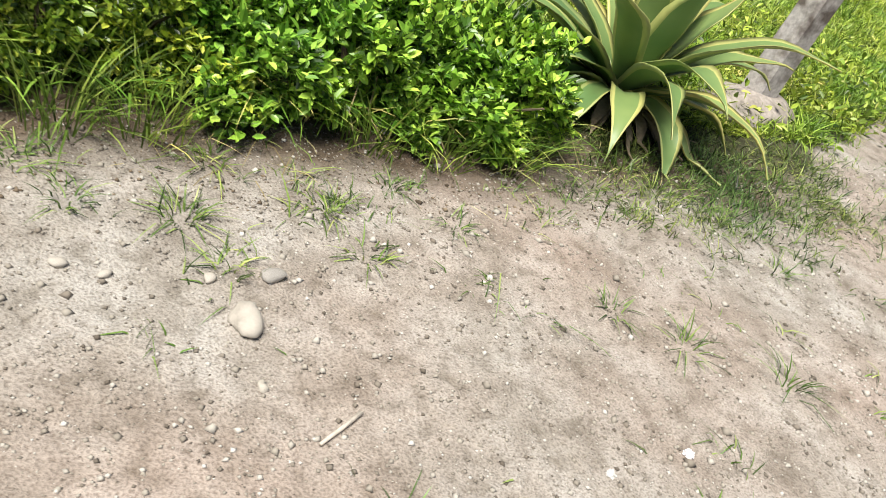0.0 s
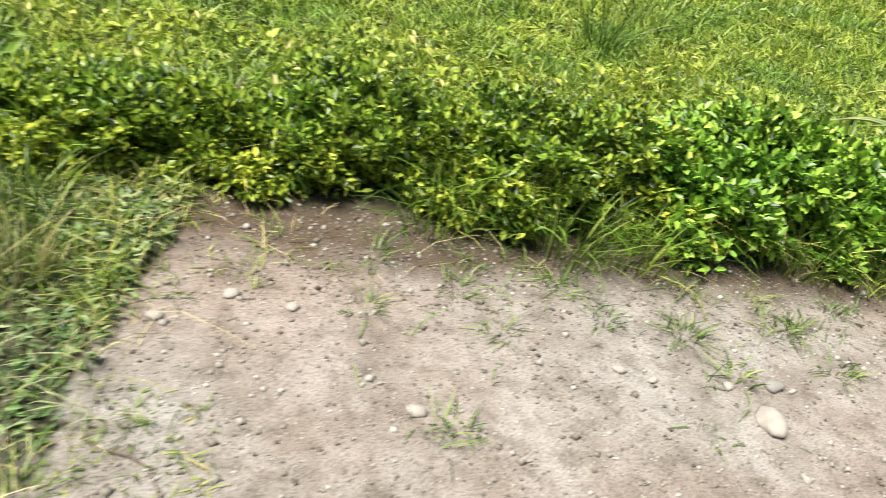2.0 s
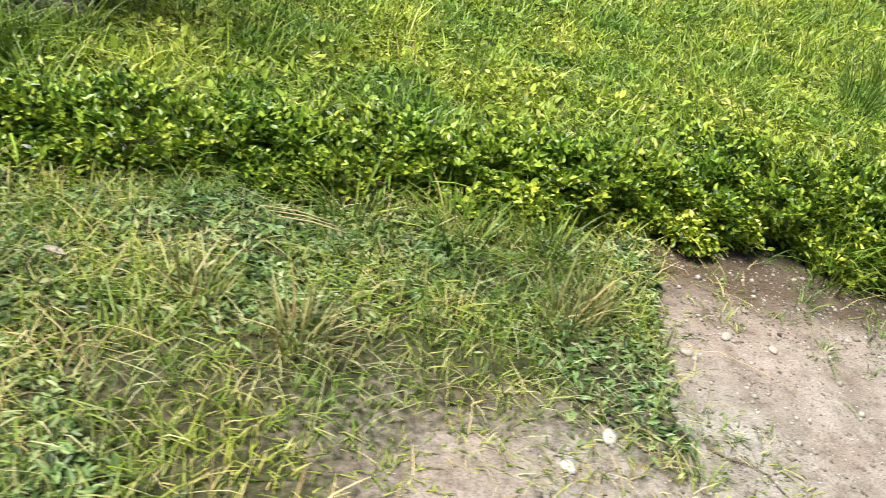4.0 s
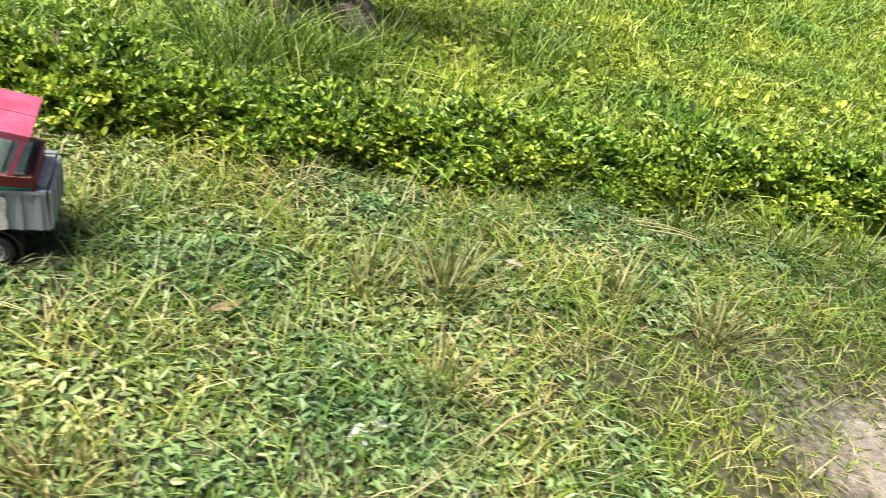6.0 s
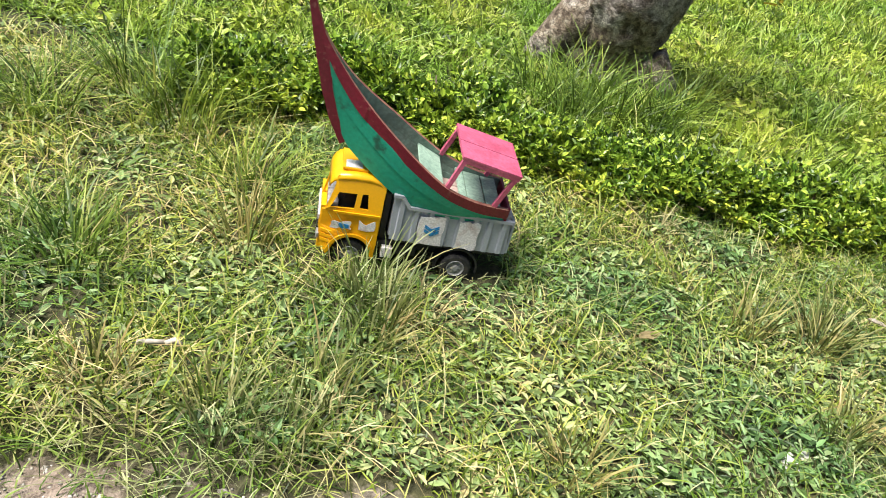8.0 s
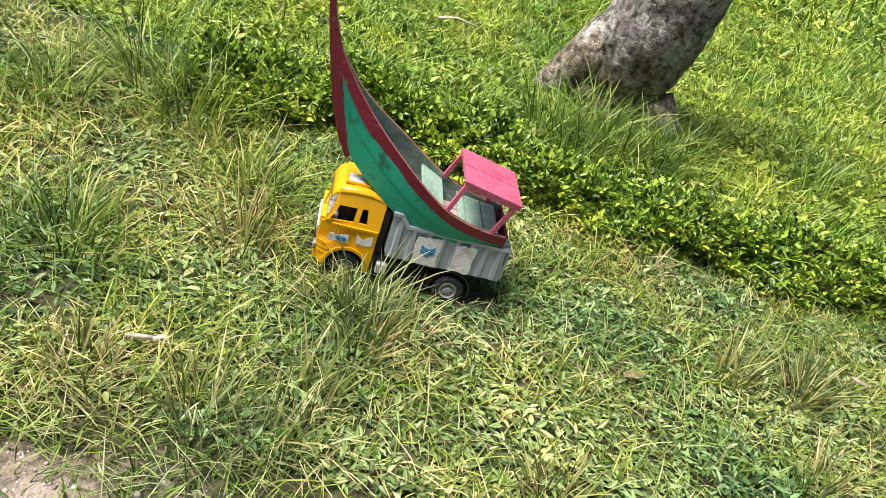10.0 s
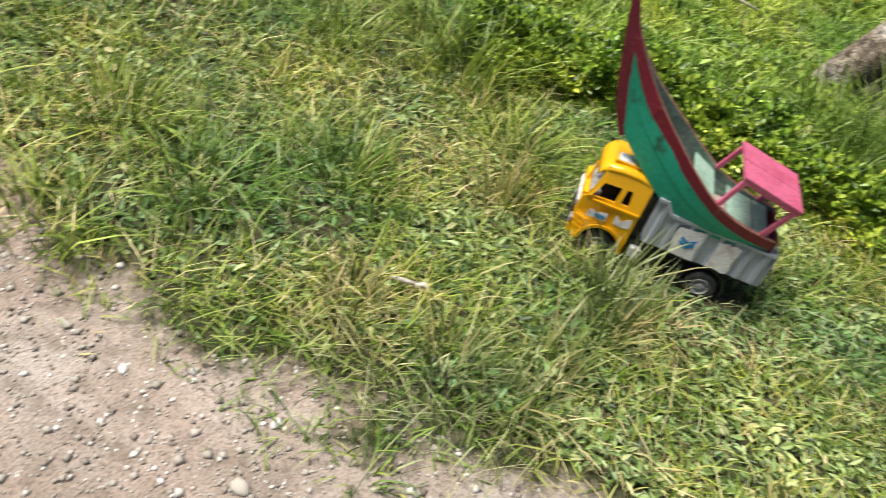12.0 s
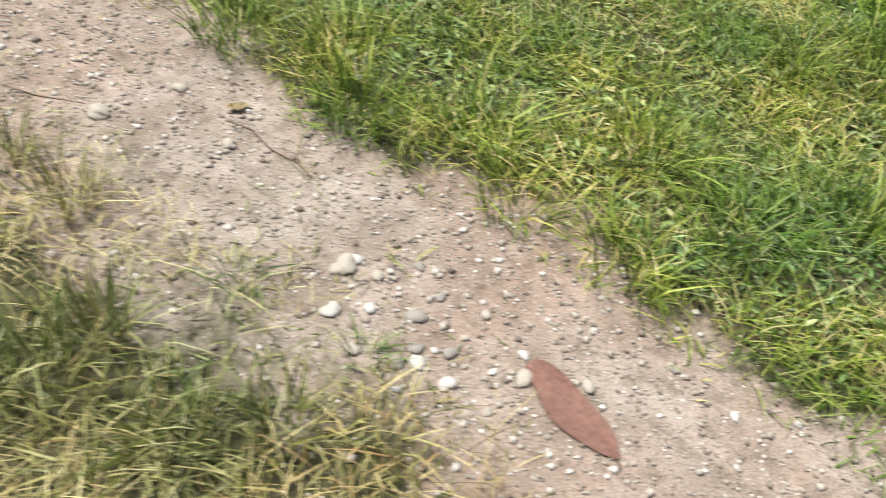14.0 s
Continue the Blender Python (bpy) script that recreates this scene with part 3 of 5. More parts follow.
    add_box(bm, 0.146, 0.158, -0.045, 0.045, 0.066, 0.165, 0.002)
    add_bar(bm, (0, -0.05, 0.032), (0, 0.05, 0.032), 0.008, 0.008)
    add_bar(bm, (0.208, -0.05, 0.032), (0.208, 0.05, 0.032), 0.008, 0.008)
    add_box(bm, -0.05, 0.135, -0.055, 0.055, 0.068, 0.0785)
    part("chassis", bm, M_BLACK, top, "black plastic chassis")
    for s in (-1, 1):
        bm = bmesh.new()
        add_box(bm, 0.082, 0.12, 0.042 * s - 0.014, 0.042 * s + 0.014, 0.04, 0.064, 0.004)
        part("fuel_tank", bm, M_BLACK, top)
        bm = bmesh.new()
        add_box(bm, 0.128, 0.149, 0.05 * s - 0.012, 0.05 * s + 0.012, 0.034, 0.056, 0.002)
        part("step_box", bm, M_STICKER, top, "pale grey step box behind the cab")
        bm = bmesh.new()
        prof = [(0.044 * math.cos(radians(a)), 0.032 + 0.044 * math.sin(radians(a))) for a in range(-10, 191, 20)]
        prof += [(0.040 * math.cos(radians(a)), 0.032 + 0.040 * math.sin(radians(a))) for a in range(190, -11, -20)]
        add_prism(bm, prof, 0.034 * s, 0.062 * s)
        part("mudguard", bm, M_BLACK, top)
    # wheels
    for x, wide in ((0.208, 0.022), (0.0, 0.03)):
        for s in (-1, 1):
            bm = bmesh.new()
            h = wide / 2
            rings = add_lathe(bm, [(-h, 0.015), (-h, 0.025), (-h + 0.003, 0.030), (h - 0.003, 0.030), (h, 0.026), (h, 0.0185), (h - 0.002, 0.0175)], 44)
            for ring in rings[2:4]:
                for k, v in enumerate(ring):
                    v.co.x, v.co.z = (v.co.x * 1.05, v.co.z * 1.05) if k % 2 else (v.co.x, v.co.z)
            tyre = part("tyre", bm, M_TYRE, None, "black dusty plastic tyre")
            bm = bmesh.new()
            rings = add_lathe(bm, [(-0.006, 0.0175), (h - 0.001, 0.0178), (h + 0.0005, 0.0165), (h - 0.002, 0.0148), (h - 0.0045, 0.0135), (h - 0.0045, 0.0085), (h - 0.001, 0.0072), (h + 0.0005, 0.0045)], 28)
            bm.faces.new(rings[-1])
            for k in range(8):
                th = 2 * math.pi * k / 8
                add_bar(bm, (0.006 * math.cos(th), h - 0.003, 0.006 * math.sin(th)), (0.014 * math.cos(th), h - 0.003, 0.014 * math.sin(th)), 0.0028, 0.003, (0, 1, 0))
            rim = part("rim", bm, M_RIM, None, "grey plastic rim")
            wheel = new("wheel")
            wheel.parent = top
            wheel.matrix_basis = pose(x, 0.051 * s, 0.032, 0, 0, 0 if s > 0 else 180)
            tyre.parent = rim.parent = wheel
    # dump bed
    side = [(0.139, 0.079), (0.144, 0.175), (0.129, 0.175), (0.112, 0.154), (-0.084, 0.152), (-0.088, 0.078)]
    bm = bmesh.new()
    for s in (-1, 1):
        add_prism(bm, side, 0.060 * s, 0.064 * s)
    add_box(bm, -0.087, 0.139, -0.06, 0.06, 0.079, 0.085)
    add_box(bm, 0.136, 0.142, -0.06, 0.06, 0.085, 0.175)
    add_box(bm, 0.128, 0.150, -0.058, 0.058, 0.172, 0.177, 0.001)
    bed = part("dump_bed", bm, M_GREY, top, "ribbed grey plastic dump bed")
    for s in (-1, 1):
        for k in range(8):
            x = 0.126 - k * 0.0285
            y0, y1 = sorted((0.0635 * s, 0.0685 * s))
            bm = bmesh.new()
            vs = add_box(bm, x - 0.0065, x + 0.0065, y0, y1, 0.080, 0.1505 if x < 0.11 else 0.168)
            for v in vs:                                      # ribs narrow outwards
                if abs(v.co.y) > 0.066:
                    v.co.x = x + (v.co.x - x) * 0.62
            part("bed_rib", bm, M_GREY, bed)
        bm = bmesh.new()
        add_bar(bm, (0.113, 0.0655 * s, 0.1535), (-0.086, 0.0655 * s, 0.1515), 0.010, 0.006)
        add_bar(bm, (0.112, 0.0655 * s, 0.1525), (0.130, 0.0655 * s, 0.1755), 0.010, 0.006)
        add_bar(bm, (0.128, 0.0655 * s, 0.1745), (0.146, 0.0655 * s, 0.1745), 0.010, 0.006)
        part("bed_rim", bm, M_GREY, bed)
    bm = bmesh.new()
    add_box(bm, -0.093, -0.088, -0.062, 0.062, 0.079, 0.15, 0.001)
    for y in (-0.04, 0, 0.04):
        add_box(bm, -0.096, -0.093, y - 0.003, y + 0.003, 0.083, 0.146)
    part("tailgate", bm, M_GREY, bed)
    sticker(bed, torn(0.041, 0.090, 0.080, 0.142, 11), 0.0687)
    sticker(bed, torn(-0.026, 0.015, 0.081, 0.141, 12), 0.0687)
    for z in (0.100, 0.109):
        sticker(bed, [(0.050, z + 0.008), (0.064, z), (0.078, z + 0.008), (0.078, z + 0.015), (0.064, z + 0.007), (0.050, z + 0.015)], 0.0697, "sticker_print", M_BLUE, "blue printed chevron")


build_truck()


def build_packing():
    """White foam wedged under the boat in the truck's bed."""
    for x0, x1, z0, z1, w in ((-0.083, 0.10, 0.086, 0.141, 0.046), (0.104, 0.150, 0.1775, 0.186, 0.052), (-0.085, -0.066, 0.1415, 0.158, 0.05)):
        bm = bmesh.new()
        add_box(bm, x0, x1, -w, w, z0, z1)
        bmesh.ops.subdivide_edges(bm, edges=bm.edges[:], cuts=4, use_grid_fill=True)
        for v in bm.verts:
            v.co += Vector((noise.noise(v.co * 60), noise.noise(v.co * 60 + Vector((5, 0, 0))), 0.5 * noise.noise(v.co * 70))) * 0.004
        ob = part("foam_packing", bm, M_STONE_WHITE)
        ob.matrix_world = TRUCK
        tagged(ob, "ragged white foam packing under the boat in the truck bed", "packing")


build_packing()


# ---- toy boat resting in the truck's bed ----
def build_boat():
    top = empty("toy_boat", TRUCK @ pose(0.0, 0.004, 0.003, -3.5), "teal wooden toy boat with maroon trim lying in the truck bed", "toy boat")
    #   gunwale x, z, half width; bottom x, z, half width
    st = [(-0.068, 0.180, 0.057, -0.064, 0.146, 0.047), (-0.012, 0.186, 0.063, -0.012, 0.142, 0.052), (0.043, 0.204, 0.066, 0.040, 0.142, 0.054), (0.074, 0.222, 0.067, 0.075, 0.146, 0.054),
          (0.118, 0.253, 0.062, 0.120, 0.160, 0.051), (0.158, 0.284, 0.053, 0.156, 0.178, 0.045), (0.199, 0.316, 0.040, 0.192, 0.203, 0.033), (0.236, 0.348, 0.024, 0.224, 0.224, 0.019),
          (0.268, 0.382, 0.012, 0.250, 0.245, 0.008), (0.296, 0.418, 0.007, 0.272, 0.295, 0.005), (0.314, 0.448, 0.004, 0.290, 0.350, 0.004)]
    # smooth the stations
    f = np.linspace(0, len(st) - 1, 41)
    arr = np.array(st)
    fine = np.stack([np.interp(f, range(len(st)), arr[:, k]) for k in range(6)], 1)
    for _ in range(4):
        fine[1:-1] = (fine[:-2] + 2 * fine[1:-1] + fine[2:]) / 4
    for s in (-1, 1):
        # two planks to a side, the upper lapping over the lower
        for lo, hi, lift in ((0.0, 0.52, 0.0), (0.48, 1.0, 0.0016)):
            bm = bmesh.new()
            rows = []
            for gx, gz, gw, bx, bz, bw in fine:
                def at(q, inset):
                    w = bw + (gw - bw) * q + 0.012 * q * (1 - q) * min(1, gw / 0.05)
                    return bx + (gx - bx) * q, s * max(w + lift - inset, 0.0006), bz + (gz - bz) * q
                mid = (lo + hi) / 2
                rows.append([bm.verts.new(at(q, i)) for q, i in ((hi, 0), (mid, 0), (lo, 0), (lo, 0.005), (mid, 0.005), (hi, 0.005))])
            for r0, r1 in zip(rows, rows[1:]):
                for a in range(6):
                    fc = bm.faces.new((r0[a], r0[(a + 1) % 6], r1[(a + 1) % 6], r1[a]))
                    fc.material_index = 0 if a in (0, 1, 2) else 1
            bm.faces.new(rows[0])
            bm.faces.new(rows[-1][::-1])
            part("hull_plank", bm, [M_TEAL, M_INSIDE], top, "chipped teal painted plank")
        # maroon band along the top
        bm = bmesh.new()
        rows = []
        for gx, gz, gw, bx, bz, bw in fine:
            d = Vector((bx - gx, 0, bz - gz)).normalized() * (0.018 + 0.016 * min(1.0, max(0.0, gz - 0.22) / 0.14))
            rows.append([bm.verts.new(v) for v in ((gx, s * max(gw - 0.006, 0.0003), gz + 0.0025), (gx, s * (gw + 0.0032), gz + 0.0025), (gx + d.x, s * (gw + 0.0045 - 0.003 * (gw > 0.03)), gz + d.z), (gx + d.x, s * max(gw - 0.004, 0.0003), gz + d.z))])
        for r0, r1 in zip(rows, rows[1:]):
            for a in range(4):
                bm.faces.new((r0[a], r0[(a + 1) % 4], r1[(a + 1) % 4], r1[a])).material_index = (1, 0, 0, 2)[a]
        bm.faces.new(rows[0])
        bm.faces.new(rows[-1][::-1])
        part("gunwale", bm, [M_MAROON, M_RAIL_TOP, M_INSIDE], top, "flaking maroon painted rail")
    # bottom planks
    bm = bmesh.new()
    rows = [[bm.verts.new((bx, y * (bw - 0.001), bz + dz)) for y, dz in ((-1, 0.001), (1, 0.001), (1, 0.005), (-1, 0.005))] for gx, gz, gw, bx, bz, bw in fine]
    for r0, r1 in zip(rows, rows[1:]):
        for a in range(4):
            bm.faces.new((r0[a], r0[(a + 1) % 4], r1[(a + 1) % 4], r1[a]))
    part("bottom", bm, M_TEAL, top)
    # stem: tall curved, tapering prow board
    bm = bmesh.new()
    outer = [(0.256, 0.238), (0.281, 0.285), (0.300, 0.336), (0.3135, 0.385), (0.326, 0.432), (0.337, 0.480), (0.348, 0.54), (0.354, 0.60)]
    inner = [(0.244, 0.247), (0.266, 0.292), (0.282, 0.341), (0.291, 0.385), (0.304, 0.432), (0.324, 0.480), (0.340, 0.54), (0.3495, 0.60)]
    for (ox, oz), (ix, iz), (px, pz), (jx, jz) in zip(outer, inner, outer[1:], inner[1:]):
        add_prism(bm, [(ox, oz), (px, pz), (jx, jz), (ix, iz)], -0.0075, 0.0075)
    bmesh.ops.remove_doubles(bm, verts=bm.verts[:], dist=0.0001)
    seen = {}
    for fc in bm.faces:
        seen.setdefault(tuple(sorted(v.index for v in fc.verts)), []).append(fc)
    bmesh.ops.delete(bm, geom=[fc for group in seen.values() if len(group) > 1 for fc in group], context="FACES")
    part("prow", bm, M_MAROON, top, "tall curved maroon prow board")
    # transom
    bm = bmesh.new()
    add_prism(bm, [(-0.071, 0.148), (-0.066, 0.148), (-0.068, 0.183), (-0.073, 0.183)], -0.055, 0.055)
    part("transom", bm, M_MAROON, top)
    # floor boards and seats, laid across between the sides

    def board(x0, z0, x1, z1, w0, w1, mat, name, label="", thick=0.004):
        bm = bmesh.new()
        a = [bm.verts.new(v) for v in ((x0, -w0, z0), (x0, w0, z0), (x1, w1, z1), (x1, -w1, z1))]
        n = Vector((-(z1 - z0), 0, x1 - x0)).normalized() * thick
        b = [bm.verts.new(v.co + n) for v in a]
        bm.faces.new(a[::-1]), bm.faces.new(b)
        for i in range(4):
            bm.faces.new((a[i], a[(i + 1) % 4], b[(i + 1) % 4], b[i]))
        part(name, bm, mat, top, label)
    for y in (-0.036, -0.012, 0.012, 0.036):
        bm = bmesh.new()
        add_bar(bm, (-0.06, y, 0.159), (0.10, y, 0.172), 0.022, 0.004)
        part("floor_board", bm, M_BARE, top)
    for k, x in enumerate((0.112, 0.134, 0.156, 0.178)):      # slatted fore deck
        w = 0.053 - 0.009 * k
        board(x, 0.196 + k * 0.019, x + 0.021, 0.212 + k * 0.0185, w, w - 0.007, M_BARE, "deck_board")
    board(0.062, 0.203, 0.108, 0.227, 0.061, 0.058, M_MINT, "seat_board", "mint painted seat plank")
    board(0.012, 0.182, 0.026, 0.186, 0.06, 0.061, M_MINT, "seat_board", "mint painted seat plank")
    board(-0.024, 0.177, 0.009, 0.180, 0.058, 0.06, M_MINT, "seat_board", "mint painted seat plank")
    board(-0.055, 0.176, -0.027, 0.177, 0.054, 0.057, M_MINT, "seat_board", "mint painted seat plank")
    # canopy
    for s in (-1, 1):
        for (x0, z0, w0), (x1, z1) in (((0.058, 0.211, 0.063), (0.036, 0.274)), ((-0.038, 0.183, 0.057), (-0.064, 0.252))):
            bm = bmesh.new()
            add_bar(bm, (x0, s * w0, z0), (x1, s * 0.058, z1), 0.008, 0.008, (0, 1, 0))
            part("canopy_post", bm, M_PINK, top)
        bm = bmesh.new()
        add_bar(bm, (0.040, s * 0.058, 0.2725), (-0.071, s * 0.058, 0.2495), 0.008, 0.008)
        part("canopy_rail", bm, M_PINK, top)
    for y0, y1 in ((-0.063, -0.0008), (0.0008, 0.063)):
        bm = bmesh.new()
        add_prism(bm, [(0.043, 0.277), (-0.073, 0.2532), (-0.0735, 0.2585), (0.042, 0.2825)], y0, y1, 0.001)
        part("canopy_plank", bm, M_PINK, top, "pink painted roof plank")


build_boat()


# ---- tree trunk, post, agave ----
def build_tree():
    top = empty("tree", pose(-3.2, 2.12, 0), "leaning tree trunk with mottled grey peeling bark in grass", "tree")
    bm = bmesh.new()
    pts = [(0.055, 0.0, -0.08), (0.055, 0.0, 0.03), (0.05, -0.005, 0.1), (0.035, -0.01, 0.18), (0.04, -0.02, 0.3), (0.065, -0.04, 0.5), (0.12, -0.08, 0.85), (0.22, -0.1, 1.3), (0.25, -0.11, 1.5)]
    rad = [0.115, 0.105, 0.11, 0.15, 0.162, 0.158, 0.155, 0.15, 0.145]
    f = np.linspace(0, len(pts) - 1, 60)
    fine = [tuple(np.interp(f[i], range(len(pts)), [p[k] for p in pts]) for k in range(3)) for i in range(60)]
    add_tube(bm, fine, list(np.interp(f, range(len(pts)), rad)), 56, 0.09)
    for v in bm.verts:
        v.co += Vector((v.co.x - 0.1, v.co.y, 0)).normalized() * (0.010 * noise.noise(Vector((v.co.x * 30, v.co.y * 30, v.co.z * 14))) + 0.008 * noise.noise(v.co * 55))
    trunk = part("trunk", bm, M_BARK, top, "", True)
    for pts, r in ((((-0.07, -0.02, 0.26), (-0.14, -0.03, 0.15), (-0.20, -0.04, 0.05), (-0.25, -0.05, -0.03)), (0.08, 0.075, 0.06, 0.04)),
                   (((0.13, -0.08, 0.12), (0.2, -0.1, 0.04), (0.26, -0.12, -0.03)), (0.07, 0.055, 0.035)),
                   (((0.0, 0.12, 0.2), (-0.02, 0.25, 0.06), (-0.03, 0.33, -0.04)), (0.09, 0.07, 0.04))):
        bm = bmesh.new()
        add_tube(bm, pts, r, 14, 0.2)
        part("root", bm, M_BARK, trunk, "", True)


build_tree()


def build_post():
    top = empty("wooden_post", pose(1.29, 1.64, 0), "weathered grey wooden post set in a concrete footing", "post")
    bm = bmesh.new()
    n = 12
    rings = []
    for i in range(n):
        z = -0.05 + i * 0.12
        sx, sy = 0.045 + 0.006 * noise.noise(Vector((z * 4, 1, 0))), 0.043 + 0.005 * noise.noise(Vector((z * 5, 7, 0)))
        cx = 0.02 + 0.05 * z
        rings.append([bm.verts.new((cx + sx * a + 0.004 * noise.noise(Vector((z * 9, a, b))), sy * b + 0.03 * z, z)) for a, b in ((-1, -0.8), (-0.8, -1), (0.8, -1), (1, -0.8), (1, 0.8), (0.8, 1), (-0.8, 1), (-1, 0.8))])
    for r0, r1 in zip(rings, rings[1:]):
        for k in range(8):
            bm.faces.new((r0[k], r0[(k + 1) % 8], r1[(k + 1) % 8], r1[k]))
    bm.faces.new(rings[-1])
    part("shaft", bm, M_WOOD, top)
    bm = bmesh.new()
    bmesh.ops.create_icosphere(bm, subdivisions=4, radius=1)
    for v in bm.verts:
        c = v.co.copy()
        k = 1 + 0.22 * noise.noise(c * 1.7) + 0.08 * noise.noise(c * 6)
        v.co = Vector((c.x * 0.23 * k - 0.02, c.y * 0.14 * k - 0.03, max(-0.4, c.z) * 0.075 * k))
    part("footing", bm, M_CONCRETE, top, "crumbled concrete footing", True)


build_post()


def build_agave():
    base = Vector((0.60, 1.49, 0.02))
    top = empty("agave_plant", Matrix.Translation(base), "large variegated agave with cream-edged green leaves", "plant")
    r = random.Random(5)

    def leaf(az, elev, length, width, droop, dry=False, twist=0.0):
        bm = bmesh.new()
        d = Vector((math.cos(az), math.sin(az), 0))
        sd = Vector((-math.sin(az), math.cos(az), 0))
        rows = []
        n = 14
        p = d * 0.03 + Vector((0, 0, 0.02 + 0.05 * math.sin(elev)))
        ang = elev
        for i in range(n + 1):
            f = i / n
            w = width * (0.55 + 1.1 * f * (1 - f) * 1.6) * (1 - f ** 5) * (1 if f < 0.55 else 1 - ((f - 0.55) / 0.45) ** 1.6 * 0.96)
            up = (-d * math.sin(ang) + Vector((0, 0, 1)) * math.cos(ang))
            tw = twist * f
            s2 = sd * math.cos(tw) + up * math.sin(tw)
            u2 = up * math.cos(tw) - sd * math.sin(tw)
            cup = 0.30 * (1 - 0.5 * f)
            wave = 0.004 * math.sin(f * 17 + az * 5)
            rows.append([bm.verts.new(p + s2 * w * q + u2 * (w * cup * abs(q) ** 1.5 * 2 + h + wave * abs(q) * 2)) for q, h in ((-0.5, 0), (-0.35, 0), (0, 0), (0.35, 0), (0.5, 0), (0.35, -0.004), (0, -0.008 * (1 - f)), (-0.35, -0.004))])
            p = p + (d * math.cos(ang) + Vector((0, 0, 1)) * math.sin(ang)) * (length / n)
            if p.z < 0.004 and ang < 0:
                ang = 0.0
                p.z = 0.004
            else:
                ang -= droop * (0.3 + 1.9 * f) / n
        for r0, r1 in zip(rows, rows[1:]):
            for a in range(8):
                fc = bm.faces.new((r0[a], r0[(a + 1) % 8], r1[(a + 1) % 8], r1[a]))
                fc.material_index = 1 if a in (0, 3, 4, 7) else 0
        part("dry_leaf" if dry else "leaf", bm, [M_AGAVE_DRY, M_AGAVE_DRY] if dry else [M_AGAVE, M_AGAVE_EDGE], top, "withered brown leaf" if dry else "", True)

    for k in range(9):                                        # upright heart
        leaf(k * 2.4 + 0.3, radians(r.uniform(62, 84)), r.uniform(0.40, 0.52), r.uniform(0.09, 0.12), r.uniform(0.1, 0.4), twist=r.uniform(-0.3, 0.3))
    for k in range(15):                                       # spreading ring
        leaf(k * 2 * math.pi / 15 + r.uniform(-0.15, 0.15), radians(r.uniform(32, 58)), r.uniform(0.42, 0.55), r.uniform(0.09, 0.125), r.uniform(0.7, 1.5), twist=r.uniform(-0.5, 0.5))
    for k in range(13):                                       # low, drooping
        leaf(k * 2 * math.pi / 13 + 0.2 + r.uniform(-0.15, 0.15), radians(r.uniform(14, 34)), r.uniform(0.34, 0.48), r.uniform(0.07, 0.095), r.uniform(1.2, 2.3), twist=r.uniform(-0.6, 0.6))
    for k in range(16):
        leaf(math.pi + k * 0.21 + r.uniform(-0.1, 0.1), radians(r.uniform(0, 16)), r.uniform(0.18, 0.3), r.uniform(0.02, 0.04), r.uniform(1.0, 2.0), dry=True, twist=r.uniform(-1, 1))


build_agave()


# ---- hedge: a row of low shrubs ----
def build_shrub(x0, x1, height, depth, seed):
    """One clipped shrub between x0 and x1: twigs, and leaves in whorls on its shell and inside."""
    g = np.random.default_rng(seed)
    cx = (x0 + x1) / 2
    yf = float(hedge_front(cx))
    top = empty("hedge_shrub", pose(cx, yf + depth / 2, 0), "low bushy hedge shrub with small glossy yellow-green leaves", "shrub", "hedge shrubs")
    n = int((4600 if not -3.6 < cx < -2.3 else 3300) * (x1 - x0) / 0.42)
    u = g.uniform(-1, 1, n)
    th = g.uniform(-0.15, np.pi * 0.8, n)                     # 0: front low, pi/2: top
    rad = g.choice([1.0, 0.86, 0.7], n, p=[0.62, 0.25, 0.13]) * (1 + g.normal(0, 0.05, n))
    lx = u * (x1 - x0) * 0.56
    gx = lx + cx
    lump = 1 + 0.26 * np.sin(gx * 11 + 2.0 * np.cos(th * 2.2) + seed) + 0.22 * np.sin(gx * 29 + th * 6 + seed * 2)
    ly = -np.cos(th) * depth * 0.5 * rad * lump + (hedge_front(gx) - yf)
    lz = height * (0.16 + 0.84 * np.clip(np.sin(np.clip(th, 0, 3.1)), 0, 1) ** 0.8 * rad * lump)
    lz = np.where(th < 0.1, g.uniform(0.16, 0.4, n) * height, lz)
    keep = (np.sin(gx * 19 + th * 7 + seed) + np.sin(gx * 41 - th * 11) > -0.5) & (lz > 0.01)
    c = np.stack([lx, ly, lz], 1)[keep]
    out = np.stack([g.normal(0, 0.6, len(c)), -np.cos(th[keep]) * 0.8 + g.normal(0, 0.45, len(c)), np.sin(th[keep]) * 0.9 + g.normal(0, 0.35, len(c)) + 0.25], 1)
    # three leaves to a whorl
    C, W = np.repeat(c, 3, 0), np.repeat(out, 3, 0) + g.normal(0, 0.75, (3 * len(c), 3))
    C = C + g.normal(0, 0.006, C.shape)
    size = g.uniform(0.011, 0.025, len(C)) * (1.0 if cx < -0.6 else 1.3)
    ob = leaves("foliage", C, size, size * g.uniform(0.42, 0.6, len(C)), W, M_HEDGE if cx < -0.6 else M_HEDGE_GREEN)
    ob.parent = top
    for k in range(9):
        bm = bmesh.new()
        bx, by = g.uniform(-0.35, 0.35) * (x1 - x0), g.uniform(-0.2, 0.25) * depth
        tipx, tipy = bx + g.normal(0, 0.06), by + g.normal(0, 0.07)
        add_tube(bm, [(bx, by, -0.02), ((bx + tipx) / 2, (by + tipy) / 2 + 0.01, height * 0.45), (tipx, tipy, height * 0.85)], [0.005, 0.004, 0.002], 5)
        part("stem", bm, M_TWIG, top)


